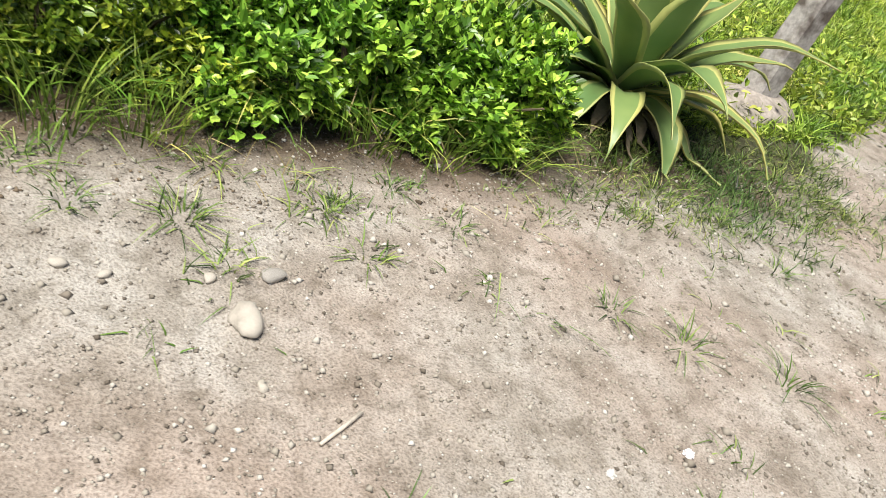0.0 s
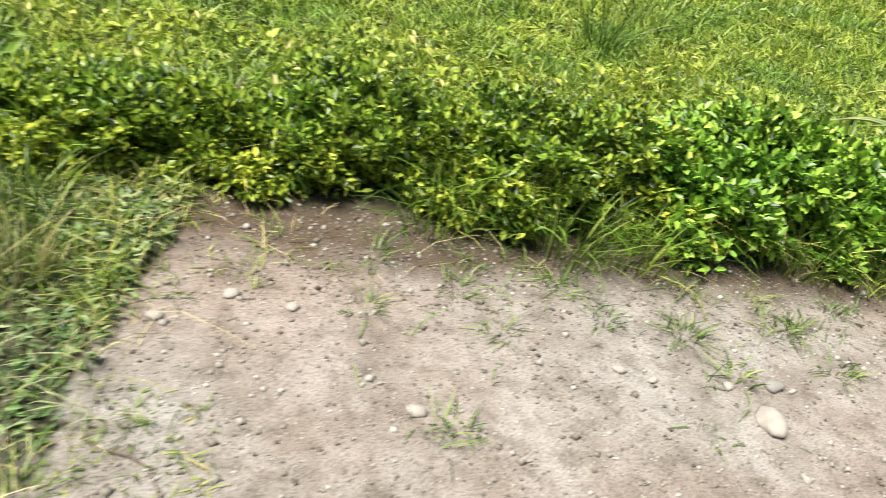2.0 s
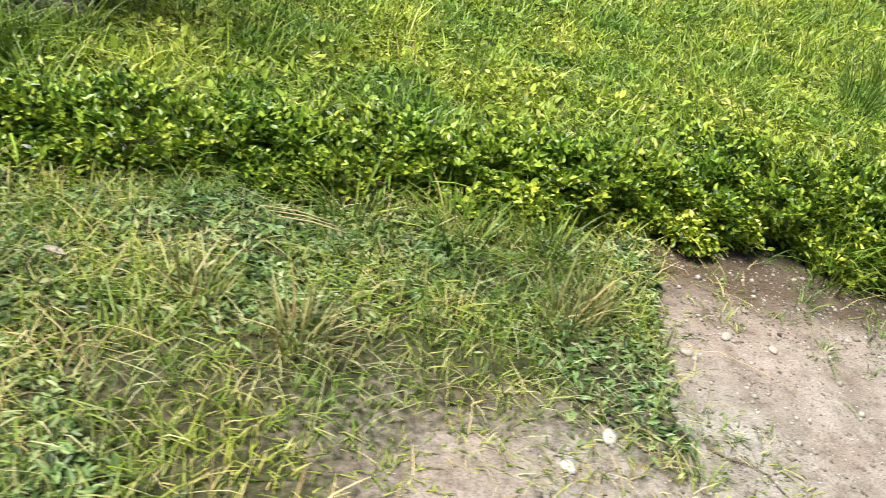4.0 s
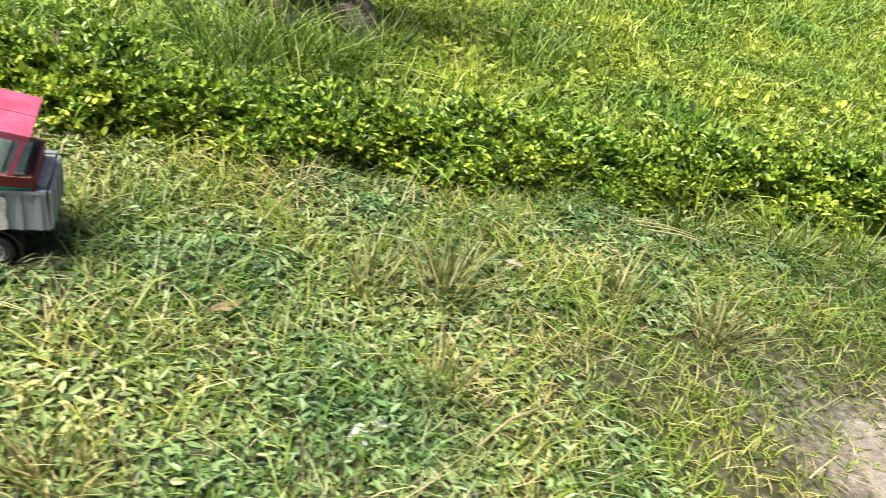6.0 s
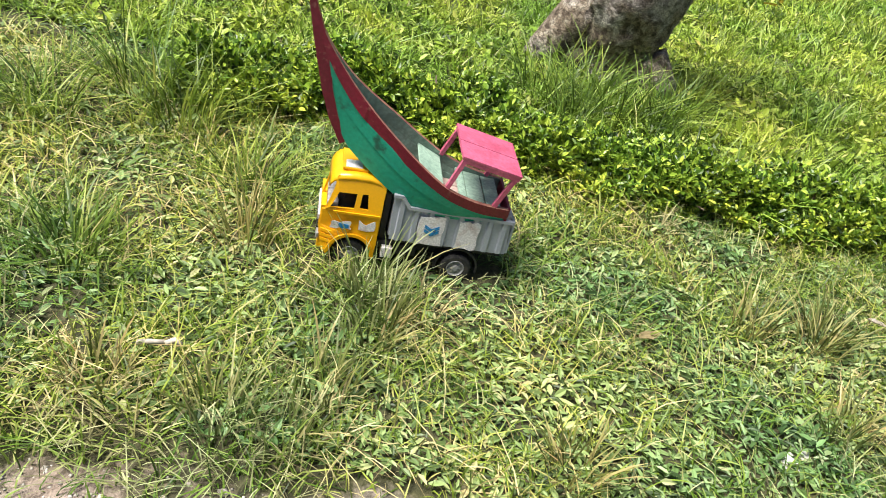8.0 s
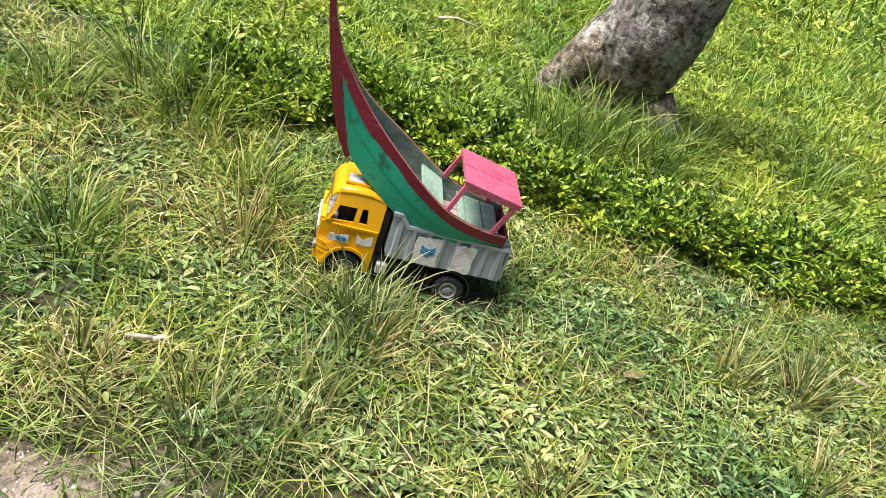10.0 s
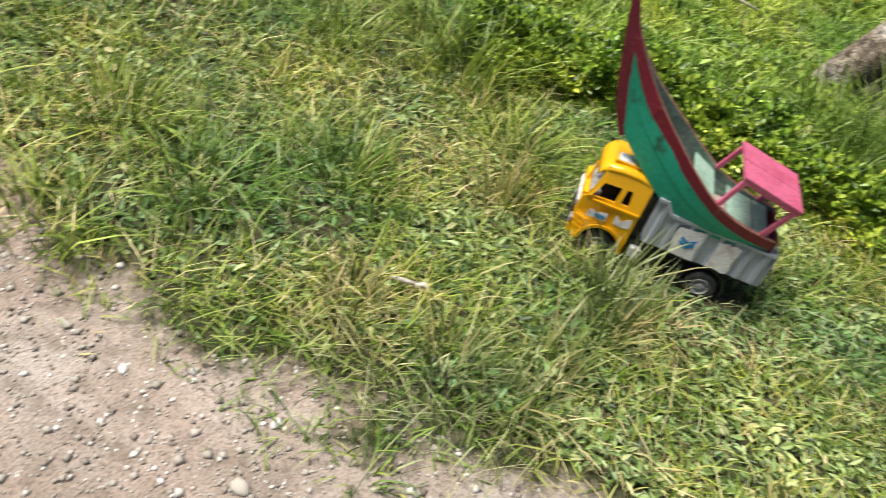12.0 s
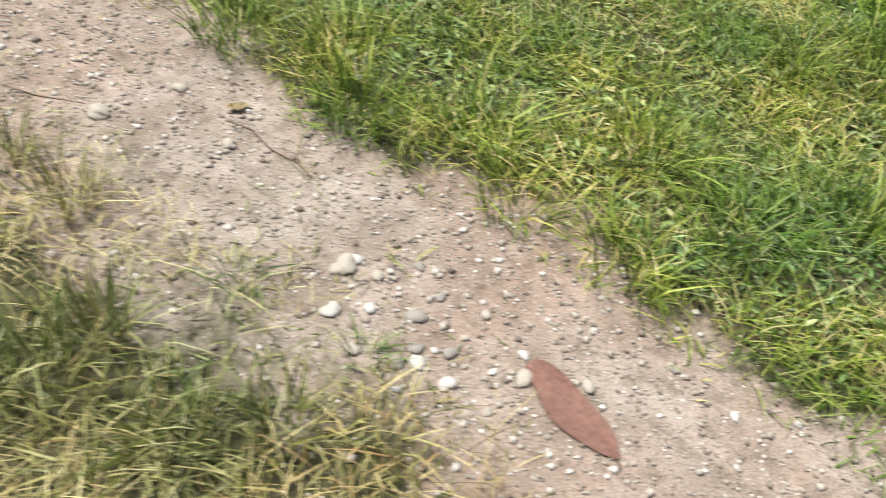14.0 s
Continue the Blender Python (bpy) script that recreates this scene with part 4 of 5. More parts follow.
SHRUBS = [(-4.28, -3.9, 0.10), (-3.95, -3.52, 0.12), (-3.56, -3.2, 0.085), (-3.2, -2.78, 0.085), (-2.82, -2.4, 0.09), (-2.42, -2.02, 0.095), (-2.05, -1.64, 0.105),
          (-1.68, -1.26, 0.115), (-1.3, -0.86, 0.145), (-0.9, -0.48, 0.17), (-0.52, -0.12, 0.185), (-0.16, 0.24, 0.18)]
for k, (a, b, h) in enumerate(SHRUBS):
    build_shrub(a, b, h, 0.34 if h > 0.14 else 0.26, 20 + k)


# ---- grass and weeds ----
def scatter(x0, x1, y0, y1, per_m2, g):
    n = int((x1 - x0) * (y1 - y0) * per_m2)
    return g.uniform(x0, x1, n), g.uniform(y0, y1, n)


def place(x, y):
    return np.stack([x, y, ground_z(x, y) - 0.003], 1)


def off_things(x, y):
    """False under the truck's wheels and where the trunk and the post stand."""
    return (np.hypot(x + 3.18, y - 2.12) > 0.2) & (np.hypot(x - 1.29, y - 1.64) > 0.12)


def under_truck(x, y):
    c, s = math.cos(radians(191.6)), math.sin(radians(191.6))
    dx, dy = x + 3.567, y - 0.817
    a, b = dx * c + dy * s, -dx * s + dy * c
    return (a > -0.11) & (a < 0.285) & (np.abs(b) < 0.066)


def build_lawn():
    g = rng
    zones = [  # x0 x1 y0 y1 per_m2 height width label
        ("verge_grass", -6.2, -1.4, -0.15, 1.36, 13500, 0.046, 0.0026, M_GRASS, "short mixed green and straw-coloured grass beside the path"),
        ("lawn_grass", -5.6, 4.4, 1.42, 2.7, 12500, 0.054, 0.0038, M_LUSH, "bright green overgrown lawn grass behind the hedge"),
        ("lawn_grass", -5.2, 4.4, 2.7, 4.6, 6500, 0.066, 0.0054, M_LUSH, "bright green overgrown lawn grass"),
        ("far_grass", -5.5, 7.5, 4.6, 9.5, 1000, 0.12, 0.016, M_LUSH, "bright green grass further off"),
        ("far_grass", -10.0, -6.2, 0.0, 4.6, 700, 0.09, 0.012, M_GRASS, "grass further along the path"),
        ("far_grass", -10.0, 8.0, -6.0, -1.3, 420, 0.09, 0.012, M_GRASS, "grass on the other side of the path"),
        ("far_grass", -10.0, -6.2, -1.3, -0.4, 700, 0.09, 0.012, M_GRASS, "grass on the other side of the path"),
        ("far_grass", -6.2, -5.2, 1.36, 4.6, 1600, 0.08, 0.009, M_LUSH, "grass further along the path"),
        ("far_grass", -10.0, -5.2, 4.6, 9.5, 500, 0.1, 0.014, M_LUSH, "bright green grass further off"),
        ("path_edge_grass", -6.2, -3.6, -1.3, -0.2, 9000, 0.05, 0.003, M_DRYTUFT, "trampled dry and green grass along the path"),
    ]
    for name, x0, x1, y0, y1, dens, h, w, mat, label in zones:
        x, y = scatter(x0, x1, y0, y1, dens, g)
        d = dirt_at(x, y)
        clump = 0.5 + 0.55 * wob(x, y, 4.2) + 0.45 * wob(x + 5, y + 2, 12.0)
        worn_spot = 0.45 * trodden(x, y)
        carpet = np.clip(0.35 + wob(x + 1.3, y, 1.7) + 0.5 * wob(x, y + 4, 5.0), 0, 1) * np.clip((x + 3.9) / 0.4, 0, 1) * (y < 1.1) * (x < -1.5)
        ok = (g.uniform(0, 1, len(x)) > np.where(worn_spot > 0.1, worn_spot, d * 1.05)) & off_things(x, y) & (g.uniform(-0.25, 0.9, len(x)) < clump + 0.25) & (g.uniform(0, 1, len(x)) > 0.5 * carpet) & ~(under_truck(x, y) & (g.uniform(0, 1, len(x)) < 0.75))
        x, y, clump, d, carpet = x[ok], y[ok], clump[ok], d[ok], carpet[ok]
        n = len(x)
        hh = h * g.lognormal(0, 0.33, n) * (0.7 + 0.45 * np.clip(clump, 0, 1.4)) * (1 - 0.45 * d) * (1 - 0.45 * trodden(x, y)) * (1 - 0.2 * carpet)
        hh = np.where(under_truck(x, y), np.minimum(hh, 0.03), hh)
        hh = np.where(np.hypot(x + 3.54, y - 0.70) < 0.11, np.minimum(hh, 0.018), hh)
        ob = blades(name, place(x, y), hh, w * g.uniform(0.7, 1.35, n), g.uniform(0.3, 1.7, n), mat)
        tagged(ob, label, "grass", kind="stuff")
    x, y = scatter(-1.7, 2.2, 0.25, 1.4, 4200, g)
    near = np.clip((y - 0.72) / 0.5, 0, 1) + 0.7 * np.clip(1.2 - np.hypot((x - 0.75) / 0.5, (y - 1.1) / 0.3), 0, 1)
    ok = (wob(x, y, 5.3) + 0.7 * wob(x + 2, y, 13.0) + g.normal(0, 0.15, len(x)) > 1.0 - 0.85 * near) & (dirt_at(x, y) > 0.3)
    x, y = x[ok], y[ok]
    n = len(x)
    tagged(blades("sparse_grass", place(x, y), 0.026 * g.lognormal(0, 0.45, n), 0.0024 * g.uniform(0.7, 1.3, n), g.uniform(0.5, 1.9, n), M_SPROUT), "thin short grass sprouting from bare earth", "grass", kind="stuff")
    x, y = scatter(0.05, 1.5, 0.85, 1.5, 11000, g)
    patch = 1.25 - np.hypot((x - 0.85) / 0.62, (y - 1.2) / 0.3)
    ok = (patch + 0.5 * wob(x, y, 7.0) + g.normal(0, 0.2, len(x)) > 0.5) & off_things(x, y)
    x, y = x[ok], y[ok]
    n = len(x)
    tagged(blades("short_grass", place(x, y), 0.03 * g.lognormal(0, 0.4, n), 0.0028 * g.uniform(0.7, 1.3, n), g.uniform(0.5, 1.8, n), M_SHORT), "patch of short dark green grass below the agave", "grass", kind="stuff")
    x, y = scatter(-6.0, -3.6, -0.6, 0.15, 1500, g)
    ok = (wob(x, y, 5.3) + 0.7 * wob(x + 2, y, 13.0) + g.normal(0, 0.15, len(x)) > 0.75) & (dirt_at(x, y) > 0.3)
    x, y = x[ok], y[ok]
    n = len(x)
    tagged(blades("sparse_grass", place(x, y), 0.024 * g.lognormal(0, 0.4, n), 0.0022 * g.uniform(0.7, 1.3, n), g.uniform(0.5, 1.9, n), M_DRYTUFT), "thin dry grass sprouting on the path", "grass", kind="stuff")
    for x0, x1, y0, y1, dens in ((-5.6, -1.5, 0.1, 1.3, 2400), (-5.6, -4.0, -0.95, -0.3, 4200), (-4.6, 2.0, 1.6, 3.2, 450), (-1.6, 0.6, 1.0, 1.3, 350)):
        x, y = scatter(x0, x1, y0, y1, dens, g)
        ok = (wob(x + 2, y + 1, 3.3) + g.normal(0, 0.5, len(x)) > 0.0) & ~under_truck(x, y) & off_things(x, y)
        x, y = x[ok], y[ok]
        n = len(x)
        p = place(x, y)
        p[:, 2] += g.uniform(0.0, 0.035, n)
        tagged(blades("dry_straw", p, 0.03 * g.lognormal(0, 0.4, n), 0.0017 * g.uniform(0.7, 1.3, n), g.uniform(1.5, 2.6, n), M_HAY, droop=0.4), "tangled dry straw lying among the grass", "straw", kind="stuff")
    weeds = [  # x0 x1 y0 y1 per_m2 leaf height slimness material label
        ("weed_cover", -4.1, -1.5, 0.25, 1.3, 15500, 0.0185, 0.024, (0.24, 0.42), M_WEED, "low creeping carpet of narrow-leaved weeds among the grass"),
        ("weed_cover", -5.6, -4.1, 0.15, 1.5, 6000, 0.019, 0.03, (0.26, 0.45), M_WEED, "low creeping weeds among the grass beside the path"),
        ("weed_cover", -5.2, 4.4, 1.42, 2.9, 6000, 0.026, 0.045, (0.24, 0.45), M_LAWN_WEED, "bright yellow-green leafy weeds in the lawn"),
        ("weed_cover", -4.6, 4.5, 2.9, 4.8, 2800, 0.034, 0.05, (0.24, 0.45), M_LAWN_WEED, "bright yellow-green leafy weeds in the lawn"),
        ("weed_cover", -4.0, 6.5, 4.8, 8.0, 1300, 0.06, 0.08, (0.3, 0.55), M_LAWN_WEED, "leafy weeds in the far lawn"),
    ]
    for name, x0, x1, y0, y1, dens, size, high, slim, mat, label in weeds:
        x, y = scatter(x0, x1, y0, y1, dens, g)
        patch = wob(x + 1.3, y, 1.7) + 0.5 * wob(x, y + 4, 5.0)
        ok = (g.uniform(0, 1, len(x)) > dirt_at(x, y) * 1.1) & (patch + g.normal(0, 0.3, len(x)) > -0.55 + 2.0 * trodden(x, y)) & off_things(x, y) & ~under_truck(x, y)
        x, y = x[ok], y[ok]
        n = len(x)
        p = place(x, y)
        hump = np.clip(0.45 + 0.6 * wob(x + 2, y - 1, 6.0) + 0.4 * wob(x, y + 1, 15.0), 0.05, 1.3)
        p[:, 2] += 0.004 + high * hump * g.uniform(0.25, 1.0, n)
        az = g.normal(0, 1.0, n) + 2.2 * wob(x, y + 7, 1.3) + np.pi * (g.uniform(0, 1, n) < 0.4)
        way = np.stack([np.cos(az), np.sin(az), g.normal(0.2, 0.35, n)], 1)
        L = size * g.uniform(0.6, 1.5, n)
        tagged(leaves(name, p, L, L * g.uniform(slim[0], slim[1], n), way, mat), label, "weeds", kind="stuff")
    # creeping weeds and taller leafy growth right behind the hedge
    x, y = scatter(-4.4, 2.4, 1.5, 2.2, 1100, g)
    ok = off_things(x, y)
    x, y = x[ok], y[ok]
    p = place(x, y)
    p[:, 2] += g.uniform(0.02, 0.10, len(x)) * np.interp(x, [-4, -1.5, -0.5], [0.4, 0.6, 1.2])
    way = g.normal(0, 1, (len(x), 3)) + np.array([0, 0, 0.5])
    L = g.uniform(0.016, 0.04, len(x))
    tagged(leaves("leafy_undergrowth", p, L, L * 0.5, way, M_LAWN_WEED), "leafy green undergrowth spilling over the hedge", "undergrowth", kind="stuff")


build_lawn()


def tuft(x, y, h, n, mat, label, spread=0.03, width=0.0032, lean=(0.2, 1.0)):
    """One clump of taller blades."""
    a, r = rng.uniform(0, 2 * np.pi, n), spread * np.sqrt(rng.uniform(0, 1, n))
    px, py = x + r * np.cos(a), y + r * np.sin(a)
    ob = blades("grass_tuft", place(px, py), h * rng.uniform(0.45, 1.15, n), width * rng.uniform(0.7, 1.3, n), rng.uniform(lean[0], lean[1], n), mat, a + rng.normal(0, 0.6, n))
    return tagged(ob, label, "grass tuft", "grass tufts")


SMALL, DRY, LUSH = "small green grass tuft growing in bare earth", "tall half-dry brownish grass tuft", "tall lush green grass clump"
for x, y, h in ((-0.60, 0.955, 0.07), (-0.34, 0.99, 0.06), (-0.31, 0.88, 0.055), (-0.54, 0.85, 0.05), (0.13, 0.745, 0.05), (0.235, 0.65, 0.08), (0.43, 0.55, 0.08), (-0.52, 1.1, 0.06), (-0.81, 1.07, 0.06),
                (-0.2, 1.07, 0.06), (-0.11, 0.965, 0.05), (-1.16, 1.13, 0.07), (-1.18, 0.976, 0.05), (-0.955, 0.926, 0.05), (-1.01, 1.045, 0.06), (-1.07, 0.706, 0.05), (-0.59, 0.955, 0.055),
                (-0.36, 0.99, 0.06), (-0.75, 0.98, 0.045), (-1.61, 0.576, 0.07), (0.36, 1.0, 0.06), (0.5, 1.1, 0.07), (0.62, 1.0, 0.07), (0.8, 1.15, 0.07), (0.45, 1.2, 0.08), (0.7, 0.85, 0.06), (-4.89, -0.336, 0.07), (-4.66, -0.31, 0.07), (-4.21, 0.13, 0.07), (-3.856, 0.061, 0.08)):
    tuft(x, y, h * 0.8, 30, M_SPROUT, SMALL, 0.03, 0.0024, (0.4, 1.9))
for x, y, h in ((-3.95, 0.70, 0.16), (-3.70, 0.64, 0.15), (-3.66, 0.56, 0.13), (-3.67, 0.50, 0.09), (-3.85, 0.28, 0.12), (-4.03, 0.29, 0.10), (-3.72, 0.38, 0.12), (-3.75, 0.28, 0.1), (-2.94, 0.82, 0.12), (-2.8, 0.81, 0.12),
                (-2.25, 0.80, 0.13), (-1.77, 0.92, 0.13), (-1.71, 0.98, 0.12), (-2.43, 0.885, 0.12), (-2.78, 0.85, 0.12), (-3.32, 0.34, 0.1), (-2.82, 0.58, 0.1), (-4.94, -0.54, 0.13), (-4.92, -0.64, 0.14), (-4.74, -0.58, 0.13), (-4.66, -0.47, 0.10), (-5.19, -0.42, 0.1), (-5.35, -0.44, 0.1)):
    tuft(x, y, h, 70, M_DRYTUFT, DRY, 0.045, 0.0032, (0.15, 0.9))
for x, y, h in ((-4.22, 1.08, 0.2), (-4.35, 1.15, 0.22), (-4.15, 1.2, 0.18), (-4.5, 1.0, 0.17), (-2.17, 1.2, 0.13), (-1.95, 1.17, 0.13), (-1.75, 1.15, 0.13), (-4.47, 0.13, 0.10), (-4.7, 0.13, 0.11), (-5.05, 0.09, 0.12), (-5.4, 0.08, 0.12), (-4.85, 0.2, 0.12), (-4.35, 0.35, 0.11),
                (-5.2, 0.2, 0.13), (-4.6, 0.4, 0.14), (-4.2, 0.55, 0.13), (-4.0, 0.9, 0.13), (-0.75, 1.2, 0.16), (-0.62, 1.19, 0.14), (-0.2, 1.22, 0.16), (-0.05, 1.2, 0.14), (0.12, 1.2, 0.15), (-1.02, 1.27, 0.12),
                (-3.3, 1.62, 0.22), (-3.18, 1.68, 0.24), (-3.05, 1.75, 0.22), (-3.4, 1.75, 0.22), (-2.95, 1.85, 0.2), (-0.2, 2.6, 0.26), (0.1, 2.9, 0.26), (-3.25, 1.85, 0.22), (-0.6, 1.75, 0.2), (-1.8, 3.3, 0.18), (0.3, 1.75, 0.2), (-0.9, 1.6, 0.2)):
    tuft(x, y, h, 110, M_TALL, LUSH, 0.075, 0.0034, (0.25, 1.3))


for x, y, h in ((-4.02, 0.27, 0.07), (-3.95, 0.22, 0.06), (-3.72, 0.30, 0.07), (-3.80, 0.25, 0.07), (-3.74, 0.60, 0.10), (-3.60, 0.62, 0.09), (-2.24, 0.82, 0.08), (-3.12, 1.12, 0.08)):
    tuft(x, y, h, 60, M_HAY, "withered brown grass stubble", 0.05, 0.0026, (0.3, 1.6))


def build_fringe():
    """Long soft grass growing out of the hedge's foot, hanging over the earth."""
    for x0, x1, dens in ((-1.05, 0.3, 900), (-1.65, -1.05, 90), (-4.2, -1.7, 160)):
        n = int((x1 - x0) * dens)
        x = rng.uniform(x0, x1, n)
        keep = wob(x, 0 * x, 6.0) + rng.normal(0, 0.4, n) > -0.35
        x = x[keep]
        n = len(x)
        y = hedge_front(x) + rng.uniform(-0.02, 0.12, n)
        p = place(x, y)
        p[:, 2] += rng.uniform(0, 0.03, n)
        ob = blades("hedge_grass", p, rng.uniform(0.07, 0.17, n), rng.uniform(0.003, 0.006, n), rng.uniform(0.5, 1.35, n), M_FRINGE, rng.normal(-1.57, 0.7, n))
        tagged(ob, "long green grass hanging out of the foot of the hedge", "grass", kind="stuff")


build_fringe()


for k in range(26):                                          # grass growing up through the low hedge
    x = -4.15 + k * 0.085 + rng.normal(0, 0.03)
    tuft(x, float(hedge_front(x)) + rng.uniform(0.0, 0.34), rng.uniform(0.12, 0.18), 26, M_TALL, "thin green grass growing up through the hedge", 0.05, 0.003, (0.2, 1.3))


# ---- stones ----
def stone_mesh(seed, flat=0.6, sub=2):
    bm = bmesh.new()
    bmesh.ops.create_icosphere(bm, subdivisions=sub, radius=1)
    o = Vector((seed * 3.1, seed * 1.7, 0))
    for v in bm.verts:
        v.co *= 1 + 0.5 * noise.noise(v.co * 0.9 + o) + 0.16 * noise.noise(v.co * 2.6 + o)
        v.co.z *= flat
    return bm


def stone(x, y, r, mat, label, stretch=1.3, turn=0.0, flat=0.6):
    bm = stone_mesh(x * 7 + y * 13, flat, 3 if r > 0.015 else 2)
    ob = part("stone", bm, mat, None, label, True)
    ob.matrix_world = pose(x, y, float(ground_z(x, y)) + r * 0.3, 0, 0, turn) @ Matrix.Diagonal((r * stretch, r, r, 1))
    return tagged(ob, label, "stone", "stones")


stone(-0.538, 0.742, 0.022, M_STONE, "smooth pale rounded stone on bare earth", 1.25, 70, 0.75)
stone(-0.478, 0.830, 0.014, M_STONE_GREY, "flat grey-brown stone on bare earth", 1.5, 10)
for x, y, r in ((-0.574, 0.824, 0.008), (-0.766, 0.855, 0.009), (-1.304, 0.967, 0.010), (-1.129, 0.741, 0.012), (-1.401, 0.988, 0.011), (-0.538, 0.629, 0.007), (-0.765, 0.853, 0.009), (-0.709, 0.835, 0.008), (-1.511, 0.926, 0.012), (-1.403, 0.986, 0.010),
                (-4.396, -0.112, 0.010), (-4.318, 0.014, 0.008), (-3.973, -0.045, 0.010), (-4.474, -0.171, 0.012), (-4.8, -0.2, 0.016), (-5.354, -0.262, 0.016), (-5.145, -0.147, 0.010), (-5.331, -0.103, 0.012)):
    stone(x, y, r, M_STONE, "small pale pebble on the dirt path", 1.3, x * 500)
for x, y, r in ((-1.822, 0.602, 0.014), (-1.738, 0.672, 0.016), (-4.209, 0.008, 0.008), (-3.993, 0.054, 0.009), (-4.8, -0.184, 0.013), (-4.755, -0.277, 0.014), (-4.549, -0.258, 0.013), (-4.601, -0.259, 0.015), (-4.593, -0.318, 0.008)):
    stone(x, y, r * 0.8, M_STONE_WHITE, "bright white pebble on trodden earth", 1.25, x * 700)
for x, y, r in ((-4.148, -0.196, 0.010), (-4.62, -0.24, 0.015), (-4.66, -0.2, 0.018), (-4.58, -0.21, 0.014)):
    stone(x, y, r * 0.7, M_STONE_GREY, "grey rounded pebble on the dirt path", 1.3, x * 300)


for k in range(18):                                          # a scatter of washed pebbles beside the big leaf
    a, q = k * 2.4, 0.035 * math.sqrt(k + 0.5)
    stone(-4.63 + 1.2 * q * math.cos(a), -0.225 + q * math.sin(a), 0.005 + 0.005 * ((k * 7) % 5) / 4, (M_STONE_WHITE, M_STONE, M_STONE_GREY, M_STONE)[k % 4], "small washed pebble lying among others on the path", 1.3, k * 77)


GRIT = [(0.0, (0.11, 0.09, 0.07)), (0.25, (0.25, 0.22, 0.18)), (0.75, (0.38, 0.345, 0.29)), (1.0, (0.62, 0.59, 0.54))]

CLAY = [(0.0, (0.17, 0.135, 0.11)), (0.2, (0.34, 0.30, 0.255)), (0.75, (0.47, 0.43, 0.38)), (1.0, (0.74, 0.71, 0.67))]


def build_grit(name, x0, x1, y0, y1, per_m2, size, label, stops=GRIT):
    """Loose grit and clods: small six-cornered lumps."""
    x, y = scatter(x0, x1, y0, y1, per_m2, rng)
    ok = rng.uniform(0, 1, len(x)) < dirt_at(x, y) ** 1.5
    x, y = x[ok], y[ok]
    n = len(x)
    r = np.clip(size * rng.lognormal(0, 0.55, n), size * 0.4, min(size * 4.0, 0.0095))
    c = np.stack([x, y, ground_z(x, y) + r * 0.15], 1)
    octa = np.array([(1, 0, 0), (0, 1, 0), (-1, 0, 0), (0, -1, 0), (0, 0, 0.7), (0, 0, -0.6)])
    th = rng.uniform(0, 6.3, n)
    rot = np.stack([np.stack([np.cos(th), -np.sin(th), 0 * th], 1), np.stack([np.sin(th), np.cos(th), 0 * th], 1), np.stack([0 * th, 0 * th, 1 + 0 * th], 1)], 1)
    V = np.einsum("nij,kj->nki", rot, octa) * (rng.uniform(0.65, 1.35, (n, 6, 1)) * r[:, None, None]) + c[:, None]
    tri = np.array([0, 1, 4, 1, 2, 4, 2, 3, 4, 3, 0, 4, 1, 0, 5, 2, 1, 5, 3, 2, 5, 0, 3, 5])
    loops = (np.arange(n)[:, None] * 6 + tri).ravel()
    m, t, p = nodes_of("grit")
    geo = t.nodes.new("ShaderNodeNewGeometry")
    rr = ramp(t, geo.outputs["Random Per Island"], stops)
    t.links.new(rr.outputs[0], p.inputs["Base Color"])
    p.inputs["Roughness"].default_value = 0.95
    tagged(fill(name, V.reshape(-1, 3), loops, np.arange(n * 8) * 3, m, True), label, "grit", kind="stuff")


build_grit("loose_grit", -1.9, 1.8, 0.25, 1.4, 9000, 0.0015, "loose crumbs of earth and tiny pebbles on the path")
build_grit("earth_crumbs", -1.9, 1.8, 0.25, 1.3, 1300, 0.0028, "small clods and pebbles on the bare earth", [(0.0, (0.17, 0.14, 0.11)), (0.4, (0.30, 0.27, 0.225)), (0.8, (0.42, 0.39, 0.34)), (1.0, (0.56, 0.53, 0.48))])
# the dark crumbs are strewn to deepen the painted shade at the hedge foot
build_grit("hedge_shade_litter", -1.6, 0.4, 0.98, 1.4, 6000, 0.0016, "dark crumbs and leaf litter deepening the painted shade under the hedge", [(0.0, (0.08, 0.06, 0.04)), (0.6, (0.16, 0.12, 0.08)), (1.0, (0.28, 0.22, 0.15))])
build_grit("path_gravel", -6.0, -3.4, -0.6, 0.2, 15000, 0.0021, "loose gravel and small pebbles on the path", CLAY)
build_grit("path_pebbles", -6.0, -3.6, -0.55, 0.18, 420, 0.0042, "scattered small pebbles on the path", CLAY)


# ---- litter, leaves, twigs ----
def strip(name, pts, r, mat, label, category):
    bm = bmesh.new()
    add_tube(bm, [(x, y, float(ground_z(x, y)) + z) for x, y, z in pts], [r * (1 - 0.4 * i / len(pts)) for i in range(len(pts))], 6, 0.15)
    return tagged(part(name, bm, mat, None, "", True), label, category)


